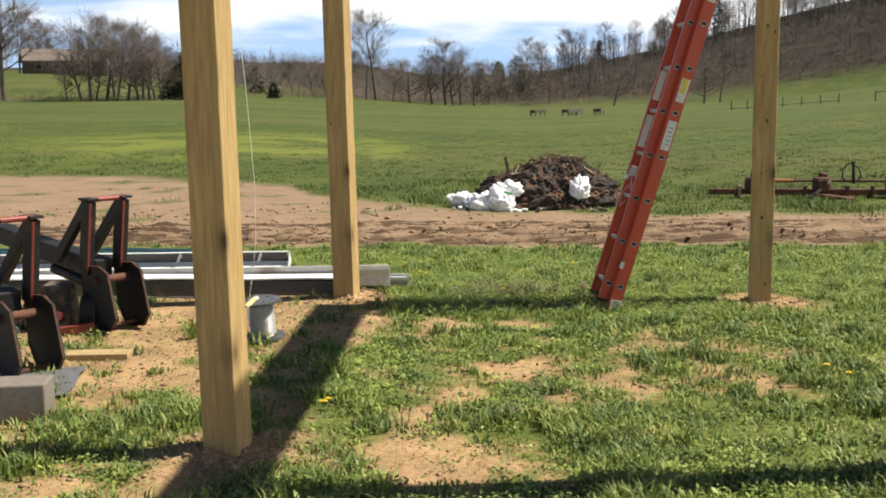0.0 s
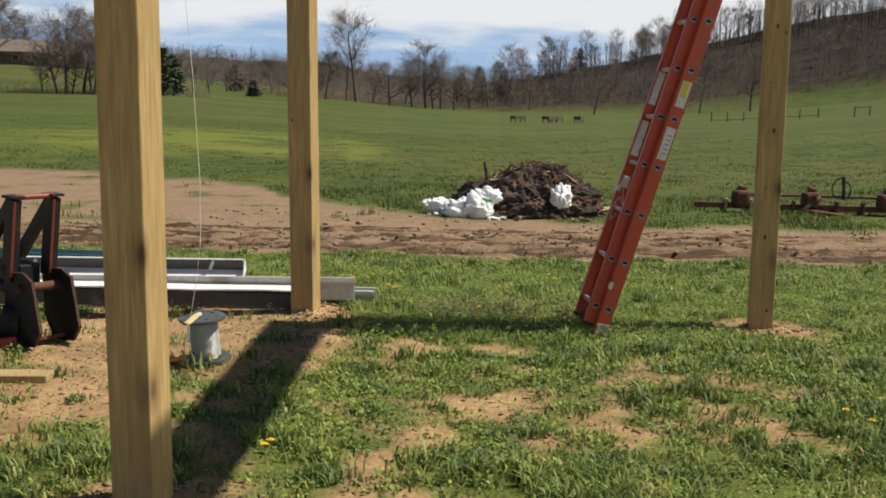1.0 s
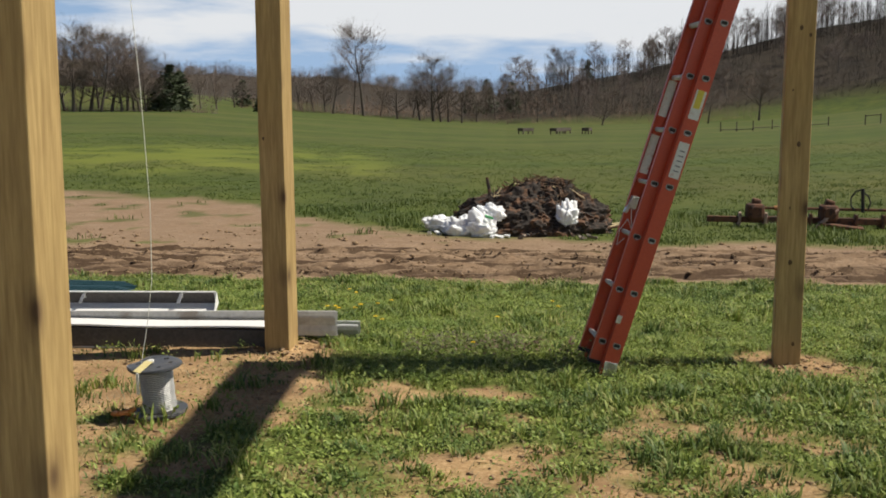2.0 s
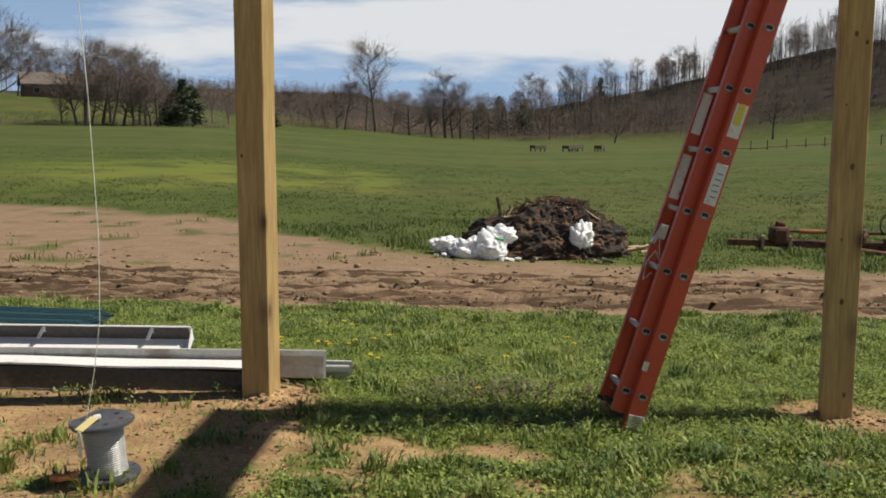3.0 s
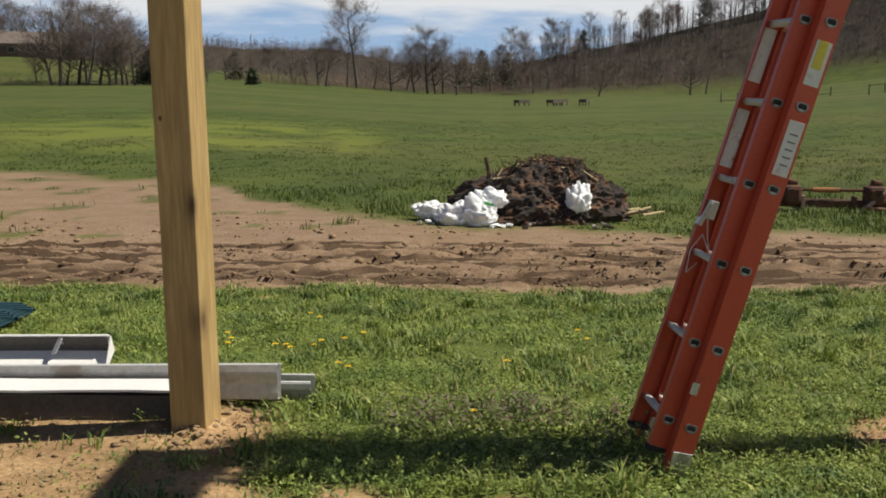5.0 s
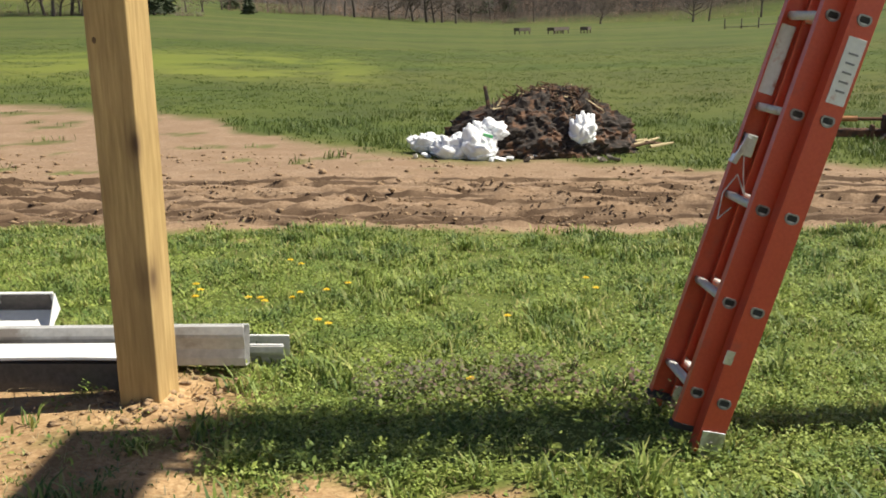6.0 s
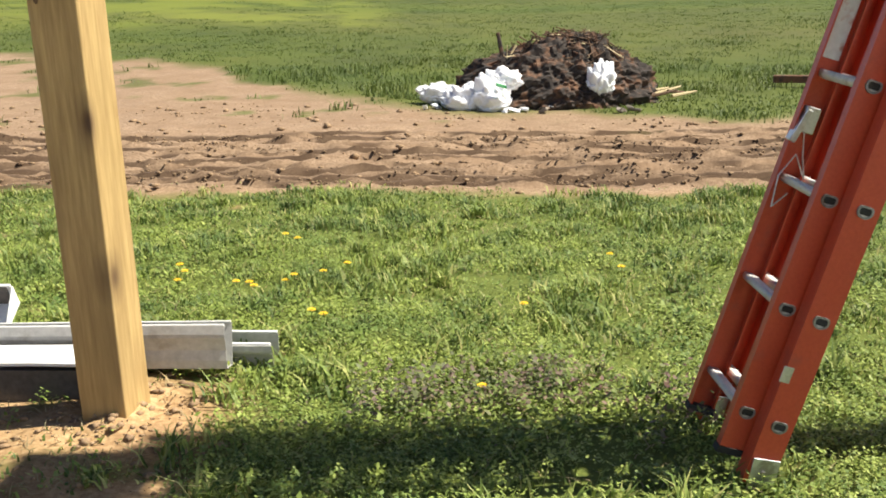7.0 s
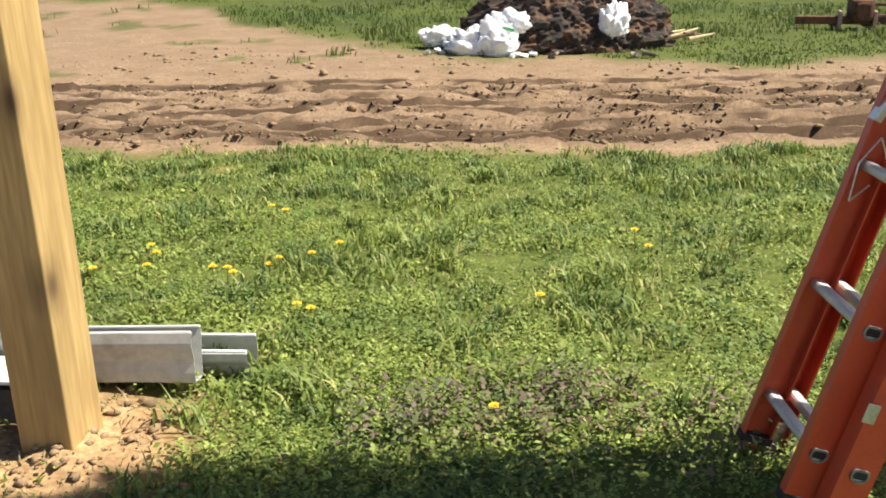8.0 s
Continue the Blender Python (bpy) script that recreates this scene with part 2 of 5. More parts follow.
def ground_material():
    """Soil, lawn and far pasture on the one sheet of ground, by the soil and woodland shares stored on it."""
    m, n, l, b = shader("ground", 0.95)
    soil, wood, gold = (n.new("ShaderNodeAttribute") for _ in range(3))
    soil.attribute_name, wood.attribute_name, gold.attribute_name = "soil", "woodland", "buttercup"
    fine, mid = noise_tex(n, l, 45, 6, 0.7), noise_tex(n, l, 2.6, 6, 0.65)
    far = noise_tex(n, l, 0.12, 7, 0.7)
    earth = ramp(n, l, fine, [(0.28, (0.22, 0.13, 0.06)), (0.5, (0.41, 0.27, 0.135)), (0.75, (0.62, 0.44, 0.245))])
    earth = blend(n, l, ramp(n, l, mid, [(0.38, (0, 0, 0)), (0.66, (1, 1, 1))]), earth, blend(n, l, 0.75, earth, (0.20, 0.118, 0.062)))
    turf = ramp(n, l, fine, [(0.3, (0.065, 0.088, 0.02)), (0.7, (0.14, 0.168, 0.036))])
    pasture = ramp(n, l, far, [(0.3, (0.048, 0.072, 0.014)), (0.52, (0.073, 0.098, 0.019)), (0.72, (0.115, 0.118, 0.028))])
    tufts = noise_tex(n, l, 0.55, 6, 0.72)
    pasture = blend(n, l, ramp(n, l, tufts, [(0.36, (0.75, 0.75, 0.75)), (0.55, (0, 0, 0))]), pasture, (0.035, 0.055, 0.016))
    swathe = noise_tex(n, l, 0.035, 4, 0.6, (0.5, 1.6, 1))
    pasture = blend(n, l, ramp(n, l, swathe, [(0.45, (0, 0, 0)), (0.68, (0.55, 0.55, 0.55))]), pasture, (0.13, 0.115, 0.04))
    reach = n.new("ShaderNodeAttribute")
    reach.attribute_name = "open_field"
    turf = blend(n, l, reach.outputs["Fac"], turf, pasture)
    turf = blend(n, l, gold.outputs["Fac"], turf, (0.165, 0.19, 0.03))
    # share of the dark bands that paint shade into the ruts
    rut_shade = n.new("ShaderNodeAttribute")
    rut_shade.attribute_name = "rut_shade"
    track = n.new("ShaderNodeAttribute")
    track.attribute_name = "track"
    churned = ramp(n, l, fine, [(0.3, (0.12, 0.080, 0.050)), (0.5, (0.265, 0.183, 0.118)), (0.75, (0.43, 0.32, 0.215))])
    churned = blend(n, l, ramp(n, l, mid, [(0.4, (0, 0, 0)), (0.62, (0.7, 0.7, 0.7))]), churned, (0.21, 0.138, 0.084))
    earth = blend(n, l, track.outputs["Fac"], earth, churned)
    earth = blend(n, l, rut_shade.outputs["Fac"], earth, blend(n, l, 0.85, earth, (0.05, 0.03, 0.018)))
    c = blend(n, l, soil.outputs["Fac"], turf, earth)
    brush = ramp(n, l, far, [(0.3, (0.020, 0.017, 0.013)), (0.7, (0.058, 0.045, 0.031))])
    c = blend(n, l, wood.outputs["Fac"], c, brush)
    l.new(c, b.inputs["Base Color"])
    b.inputs["Specular IOR Level"].default_value = 0.15
    bump(n, l, b, fine, 0.45, 0.008)
    return m


M_GROUND = ground_material()


# ---- building helpers ----
def mesh_of(name, bm, material, smooth=False):
    me = bpy.data.meshes.new(name)
    bm.to_mesh(me)
    bm.free()
    me.materials.append(material)
    if smooth:
        me.shade_smooth()
    return me


def part(name, bm, material, parent=None, label="", smooth=False):
    """One mesh object from a bmesh, under its thing or part."""
    ob = new(name, mesh_of(name, bm, material, smooth))
    ob.parent = parent
    return tagged(ob, label) if label else ob


def empty(name, m, label, category, group="", kind=""):
    ob = new(name)
    ob.empty_display_size = 0.1
    ob.matrix_world = m
    return tagged(ob, label, category, group, kind)


def add_box(bm, size, at=(0, 0, 0), turn=(0, 0, 0), bevel=0.0):
    """A box of that size round the point, turned by degrees, with eased edges."""
    t = bmesh.ops.create_cube(bm, size=1.0)
    vs = t["verts"]
    bmesh.ops.transform(bm, matrix=pose(*at, *turn) @ Matrix.Diagonal((*size, 1)), verts=vs)
    if bevel > 0:
        es = list({e for v in vs for e in v.link_edges})
        bmesh.ops.bevel(bm, geom=es, offset=bevel, segments=2, affect="EDGES", profile=0.5)
    return bm


def box(size, at=(0, 0, 0), turn=(0, 0, 0), bevel=0.0):
    return add_box(bmesh.new(), size, at, turn, bevel)


def add_rod(bm, a, b, r0, r1=None, sides=8, caps=True):
    a, b = Vector(a), Vector(b)
    d = b - a
    m = Matrix.Translation((a + b) / 2) @ d.to_track_quat("Z", "Y").to_matrix().to_4x4()
    bmesh.ops.create_cone(bm, cap_ends=caps, segments=sides, radius1=r0, radius2=r0 if r1 is None else r1, depth=d.length, matrix=m)
    return bm


def rod(a, b, r0, r1=None, sides=10):
    return add_rod(bmesh.new(), a, b, r0, r1, sides)


def extrude_profile(points, length, thick=0.0, axis="X"):
    """A solid with the given outline (in the plane across the axis) run along it, centred. An open outline with a thickness becomes a bent sheet."""
    bm = bmesh.new()
    pts = [Vector(p) for p in points]
    if thick:
        back = []
        for i, p in enumerate(pts):
            d = (pts[min(i + 1, len(pts) - 1)] - pts[max(i - 1, 0)]).normalized()
            back.append(p + Vector((-d.y, d.x)) * thick)
        pts = pts + back[::-1]
    put = (lambda u, p: (u, p.x, p.y)) if axis == "X" else (lambda u, p: (p.x, p.y, u))
    rings = [[bm.verts.new(put(u, p)) for p in pts] for u in (-length / 2, length / 2)]
    k = len(pts)
    for i in range(k):
        bm.faces.new((rings[0][i], rings[0][(i + 1) % k], rings[1][(i + 1) % k], rings[1][i]))
    if thick:
        h = k // 2
        for ring in rings:
            for i in range(h - 1):
                bm.faces.new((ring[i], ring[i + 1], ring[k - 2 - i], ring[k - 1 - i]))
    else:
        bm.faces.new(rings[0]), bm.faces.new(rings[1])
    bmesh.ops.recalc_face_normals(bm, faces=bm.faces[:])
    return bm


def mesh_arrays(name, verts, tris, material):
    """A mesh from numpy arrays of places and triangles."""
    me = bpy.data.meshes.new(name)
    me.vertices.add(len(verts))
    me.vertices.foreach_set("co", np.asarray(verts, np.float32).ravel())
    me.loops.add(tris.size)
    me.loops.foreach_set("vertex_index", np.asarray(tris, np.int32).ravel())
    me.polygons.add(len(tris))
    me.polygons.foreach_set("loop_start", np.arange(0, tris.size, 3, dtype=np.int32))
    me.update(calc_edges=True)
    me.materials.append(material)
    return me


# ---- ground ----
def lattice(seed):
    return np.random.RandomState(seed).rand(256, 256)


LATTICES = [lattice(s) for s in range(6)]


def wave(x, y, scale, k=0):
    """Smooth value noise between 0 and 1, for arrays."""
    u, v = np.asarray(x) / scale + 100.3 * (k + 1), np.asarray(y) / scale + 57.7 * (k + 1)
    iu, iv = np.floor(u).astype(int), np.floor(v).astype(int)
    fu, fv = u - iu, v - iv
    fu, fv = fu * fu * (3 - 2 * fu), fv * fv * (3 - 2 * fv)
    g = LATTICES[k % 6]
    a, b, c, d = g[iu % 256, iv % 256], g[(iu + 1) % 256, iv % 256], g[iu % 256, (iv + 1) % 256], g[(iu + 1) % 256, (iv + 1) % 256]
    return (a * (1 - fu) + b * fu) * (1 - fv) + (c * (1 - fu) + d * fu) * fv


def fractal(x, y, scale, k=0, octaves=4):
    t, amp, total = 0, 1.0, 0
    for i in range(octaves):
        t = t + amp * wave(x, y, scale / 2 ** i, k + i)
        total += amp
        amp *= 0.55
    return t / total


def smooth(a, b, v):
    t = np.clip((np.asarray(v, float) - a) / (b - a), 0, 1)
    return t * t * (3 - 2 * t)


def track_edges(x):
    """The near and far edge of the dirt track at x; it widens into a bare lot."""
    near = 11.0 + 0.35 * (wave(x, 0 * x, 1.3, 1) - 0.5) + 0.25 * (wave(x, 0 * x, 0.35, 2) - 0.5)
    far = np.interp(x, [-10, -7, -3.2, -2.4, -0.6, 0.2, 2.5, 4.6, 7], [22.6, 22.0, 20.2, 18.2, 16.3, 15.5, 15.0, 14.7, 14.4])
    return near, far + 0.6 * (wave(x, 0 * x, 0.9, 3) - 0.5)


VALLEY_X, VALLEY_TURN = 0.92, 2.8      # where bearings are counted from, and the turn of the valley's axis


def bearing(x, y):
    """Distance and bearing in degrees from the valley's axis."""
    return np.hypot(x - VALLEY_X, y), np.degrees(np.arctan2(x - VALLEY_X, np.maximum(y, 1e-3))) + VALLEY_TURN


def hills(x, y):
    """The height of the land past the track."""
    d, az = bearing(x, y)
    t150 = np.interp(az, [-40, -23, -13, -9.9, -5, -0.4, 4, 10, 16, 21, 26, 40], [0.3, -0.05, -0.15, -0.4, -0.8, -1.1, -1.3, -1.3, -1.15, -0.9, -0.4, 0.2])
    t230 = np.interp(az, [-40, -23, -20, -16, -13, -9.9, -5, -0.4, 4, 10, 14, 16, 17.8, 21.5, 26, 40], [1.8, 1.35, 1.3, 0.95, 0.45, -0.05, -0.32, -0.72, -0.98, -0.98, -0.95, -0.85, -0.75, -0.45, 0.2, 1.2])
    t360 = np.interp(az, [-40, -23, -16, -11, -5, 1, 4.2, 10.2, 14.6, 20.2, 26, 40], [2.2, 1.6, 1.1, 0.6, 0.1, 0.15, 0.65, 1.65, 2.65, 3.85, 4.6, 5.4])
    t900 = np.interp(az, [-40, -16, -11, -8, -5, -2, 0, 4, 10, 40], [1.6, 1.5, 1.62, 1.62, 1.38, 1.0, 0.7, 0.45, 0.6, 1.2])
    t900 = t900 + 0.10 * np.sin(az * 0.9) + 0.05 * np.sin(az * 2.3 + 1)
    tan = lambda a: np.tan(np.radians(a + 0.25 + 0.0115 * az))
    h16, h150, h230, h360, h900 = -0.29 + 0 * d, 1.41 + 150 * tan(t150), 1.41 + 230 * tan(t230), 1.41 + 360 * tan(t360), 1.41 + 900 * tan(t900)
    z = np.where(d < 150, h16 + (h150 - h16) * np.clip((d - 17) / 133, 0, 1) ** 1.05,
        np.where(d < 230, h150 + (h230 - h150) * smooth(150, 230, d),
        np.where(d < 360, h230 + (h360 - h230) * np.clip((d - 230) / 130, 0, 1),
        np.where(d < 900, h360 + (h900 - h360) * smooth(360, 900, d), h900))))
    return z


def rut_lines(x, y):
    """Tyre ruts along the track: how deep into one a place lies, and its lane."""
    lane = y - 0.035 * x - 0.10 * np.sin(x * 0.55 + 0.6)
    return np.minimum(1, sum(np.exp(-((lane - c) / w) ** 4) for c, w in ((11.28, 0.08), (11.52, 0.07), (11.80, 0.09), (12.08, 0.07), (12.36, 0.09), (12.70, 0.08), (13.02, 0.10), (13.38, 0.07), (13.72, 0.09)))), lane


def land(x, y):
    """The ground's height: the lawn, the fall to the track, the ruts, the field and the hills."""
    x, y = np.asarray(x, float), np.asarray(y, float)
    near = np.interp(y, [-50, 3, 7.6, 8.6, 9.7, 11.5, 14.5, 17], [0.1, 0.0, -0.01, -0.04, -0.11, -0.24, -0.28, -0.29])
    far = hills(x, y) + 0.29
    z = near + far * smooth(10, 24, np.hypot(x - VALLEY_X, y)) * smooth(0, 14, y)
    lawn = smooth(40, 12, y)
    z = z - (0.02 + 0.03 * smooth(-0.4, 1.3, x)) * lawn
    z = z + lawn * (0.05 * (fractal(x, y, 1.1, 0) - 0.5) + 0.025 * (fractal(x, y, 0.22, 2) - 0.5))
    a, b = track_edges(x)
    on = smooth(a - 0.1, a + 0.4, y) * smooth(b + 0.3, b - 0.5, y)
    ruts, lane = rut_lines(x, y)
    lugs = smooth(-0.3, 0.3, np.sin(x * 2 * np.pi / 0.13 + 1.5 * np.sin(lane * 11) + 3.0 * wave(x, y, 0.4, 2)))
    broken = smooth(0.35, 0.55, fractal(x, y, 0.7, 4, 3))
    rim = smooth(0.05, 0.4, ruts) * smooth(0.95, 0.6, ruts)
    z = z + on * (-0.085 * ruts * (0.68 + 0.32 * lugs * broken) + 0.055 * rim * (0.3 + 1.2 * wave(x * 0.35, y, 0.09, 3)) + 0.03 * (fractal(x * 0.25, y, 0.35, 1) - 0.5) + 0.045 * (fractal(x, y, 0.10, 3, 3) - 0.5) * smooth(15.0, 13.8, y))
    # loose earth heaped round the feet of the posts
    for px, py in POST_FEET:
        r = np.hypot(x - px, y - py)
        z = z + 0.05 * np.exp(-(r / 0.22) ** 2) * (2.4 * fractal(x, y, 0.11, 2) - 0.7)
    return z


def soil_share(x, y):
    """How bare the ground is: 1 for earth, 0 for closed turf."""
    x, y = np.asarray(x, float), np.asarray(y, float)
    n = 0.34 * fractal(x, y, 0.8, 3, 4) + 0.66 * fractal(x, y, 0.22, 5, 4)
    lean = 0.045 * smooth(0.2, -0.9, x) - 0.16 * smooth(1.7, 2.6, x) - 0.025
    lean = lean - 0.35 * smooth(6.0, 6.7, y) * smooth(-0.5, 0.4, x) - 0.25 * smooth(6.9, 7.8, y)
    lean = lean + 0.11 * np.exp(-(((x - 1.2) / 0.75) ** 2 + ((y - 4.95) / 0.42) ** 2)) - 0.13 * smooth(4.5, 4.0, y) * smooth(-0.4, 0.3, x) + 0.2 * np.exp(-(((x - 0.12) / 0.3) ** 2 + ((y - 3.45) / 0.2) ** 2)) + 0.25 * np.exp(-(((x + 0.9) / 1.0) ** 2 + ((y - 6.3) / 0.6) ** 2))
    s = smooth(0.40, 0.58, n + lean + 0.02 * np.exp(-(((x - 0.9) / 1.3) ** 2 + ((y - 4.6) / 1.3) ** 2))) * smooth(12, 10, y)
    for px, py in POST_FEET:
        s = np.maximum(s, smooth(0.48, 0.2, np.hypot(x - px - 0.05, y - py + 0.02) + 0.3 * (fractal(x, y, 0.3, 4) - 0.5)))
    a, b = track_edges(x)
    t = smooth(a - 0.25, a + 0.25, y + 0.5 * (fractal(x, y, 0.4, 5) - 0.5)) * smooth(b + 0.5, b - 0.5, y + 1.4 * (fractal(x, y, 0.8, 2) - 0.5))
    t = t * (1 - 0.75 * smooth(0.62, 0.72, fractal(x, y, 0.7, 1)) * smooth(13.8, 14.4, y))
    return np.maximum(s, t)


def buttercups(x, y):
    """The share of a yellow-green flowering patch in the pasture."""
    d, az = bearing(x, y)
    patch = smooth(0.30, 0.55, fractal(x * 0.6, y, 5.0, 2, 4)) * (0.2 + 0.8 * smooth(0.38, 0.6, fractal(x, y, 1.4, 4, 4)))
    return smooth(26, 31, d) * smooth(52, 40, d) * patch * smooth(-0.5, -4.0, az) * smooth(-26, -17, az) * 0.7


POST_W = 0.152
POSTS = [(-0.258, 3.52, -11.0, 0.5, -0.3), (-0.226, 6.87, -11.0, 1.2, -0.5), (2.722, 6.87, -11.0, 0.0, 0.0), (2.715, 3.36, -9.0, 0.0, 0.0)]
POST_FEET = [(px, py) for px, py, *_ in POSTS]


def spread(fine_from, fine_to, step, reach_to, grow):
    out, s = list(np.arange(fine_from, fine_to + 1e-6, step)), step
    while out[-1] < reach_to:
        s *= grow
        out.append(out[-1] + s)
    return out


xs_right = spread(0.5, 6.0, 0.05, 1600, 1.09)
xs_left = [1.0 - v for v in spread(0.5 + 0.05, 6.0, 0.05, 1600, 1.09)][::-1]
xs = np.array(xs_left + xs_right)
ys_back = [-v for v in spread(0.5, 1.0, 0.25, 300, 1.5)][::-1]
ys = np.array(ys_back + list(np.arange(0, 2.5, 0.12)) + spread(2.5, 15.0, 0.04, 1600, 1.035))
GX, GY = np.meshgrid(xs, ys)
GZ = land(GX, GY)
nx, ny = len(xs), len(ys)
idx = np.arange(nx * ny).reshape(ny, nx)
quads = np.stack([idx[:-1, :-1], idx[:-1, 1:], idx[1:, 1:], idx[1:, :-1]], -1).reshape(-1, 4)
tris = np.concatenate([quads[:, [0, 1, 2]], quads[:, [0, 2, 3]]])
ground_mesh = mesh_arrays("ground", np.stack([GX, GY, GZ], -1).reshape(-1, 3), tris, M_GROUND)
ground_mesh.shade_smooth()
dist, azim = bearing(GX, GY)
woods = smooth(222, 260, dist + 25 * (wave(GX, GY, 30, 1) - 0.5)) * smooth(-9, -4, azim)
woods = np.maximum(woods, smooth(330, 420, dist))
gold = buttercups(GX, GY)
# the last share darkens ruts and their far walls to paint the shade there
for key, values in (("soil", soil_share(GX, GY)), ("woodland", woods), ("buttercup", gold), ("open_field", smooth(12, 20, GY)), ("track", smooth(10.2, 11.4, GY)), ("rut_shade", np.minimum(1, np.maximum(rut_lines(GX, GY)[0], rut_lines(GX, GY - 0.10)[0]) * smooth(0.34, 0.5, 0.7 * fractal(GX * 0.16, GY, 0.5, 4, 4) + 0.3 * wave(GX * 0.5, GY, 0.1, 2))))):
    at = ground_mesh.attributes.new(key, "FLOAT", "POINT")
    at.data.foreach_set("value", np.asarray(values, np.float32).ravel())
ground = tagged(new("ground", ground_mesh), "sloping pasture and lawn with bare earth and a rutted dirt track", "ground", kind="structure")


def foot(x, y):
    return float(land(np.array([x]), np.array([y]))[0])


# ---- the frame of the barn ----
def barn_post(px, py, turn, lean, tilt):
    z = foot(px, py)
    h = 4.28 - z
    bm = box((POST_W, POST_W, h + 0.25), (0, 0, (h - 0.25) / 2), bevel=0.006)
    bmesh.ops.subdivide_edges(bm, edges=[e for e in bm.edges if abs((e.verts[0].co - e.verts[1].co).z) > 1], cuts=14)
    for v in bm.verts:
        k = noise.noise_vector(Vector((px * 3, py * 3, v.co.z * 1.3)))
        v.co.x, v.co.y = v.co.x + 0.004 * k.x, v.co.y + 0.004 * k.y
    ob = new("barn_post", mesh_of("barn_post", bm, M_POST))
    ob.matrix_world = pose(px, py, z, lean, tilt, 0) @ pose(0, 0, 0, 0, 0, turn)
    for kx, kz, kr in KNOTS.get((px, py), ()):      # knots on the front face
        bm = bmesh.new()
        bmesh.ops.create_cone(bm, cap_ends=True, segments=14, radius1=kr, radius2=kr * 0.85, depth=0.003, matrix=pose(kx, -POST_W / 2 - 0.004, kz - z, 90) @ Matrix.Diagonal((0.8, 1.25, 1, 1)))
        part("knot", bm, M_KNOT, ob, "dark pine knot")
    return tagged(ob, "square treated pine post set upright in loose earth", "post", "posts of the barn frame")


M_KNOT = two_scale("pine_knot", (0.10, 0.060, 0.026), (0.19, 0.115, 0.052), (0.08, 0.045, 0.02), 0.75, 0, 120, 60, 0.56, 0.2)
KNOTS = {POST_FEET[2]: ((0.0, 1.86, 0.012), (0.05, 1.82, 0.010), (0.012, 1.22, 0.013), (-0.02, 0.86, 0.007), (-0.005, 0.55, 0.013), (-0.03, 1.52, 0.006), (0.03, 0.08, 0.011)),
         POST_FEET[1]: ((-0.045, 1.24, 0.009),)}
for post in POSTS:
    barn_post(*post)


def beam(a, b, label):
    a, b = Vector(a), Vector(b)
    d = b - a
    ob = new("header_beam", mesh_of("header_beam", box((d.length, 0.04, 0.24), bevel=0.003), M_BOARD))
    ob.matrix_world = Matrix.Translation((a + b) / 2) @ pose(0, 0, 0, 0, 0, math.degrees(math.atan2(d.y, d.x)))
    return tagged(ob, label, "beam", "headers of the barn frame")


for side in (-0.091, 0.091):
    beam((2.715 + side, 0.2, 4.12), (2.705 + side, 6.95, 4.12), "long plank header bolted to the posts")

# ---- ladder ----
LEAN = 17.1
RUNG = 0.3048


def rail_bm(length, depth, flange, inward):
    """A channel rail along z: the web across x, the flanges pointing along y."""
    t = 0.005
    f = flange * inward
    pts = [(-depth / 2, f), (-depth / 2, 0), (depth / 2, 0), (depth / 2, f)]
    bm = extrude_profile(pts, length, t * (1 if inward > 0 else -1), "Z")
    return bm


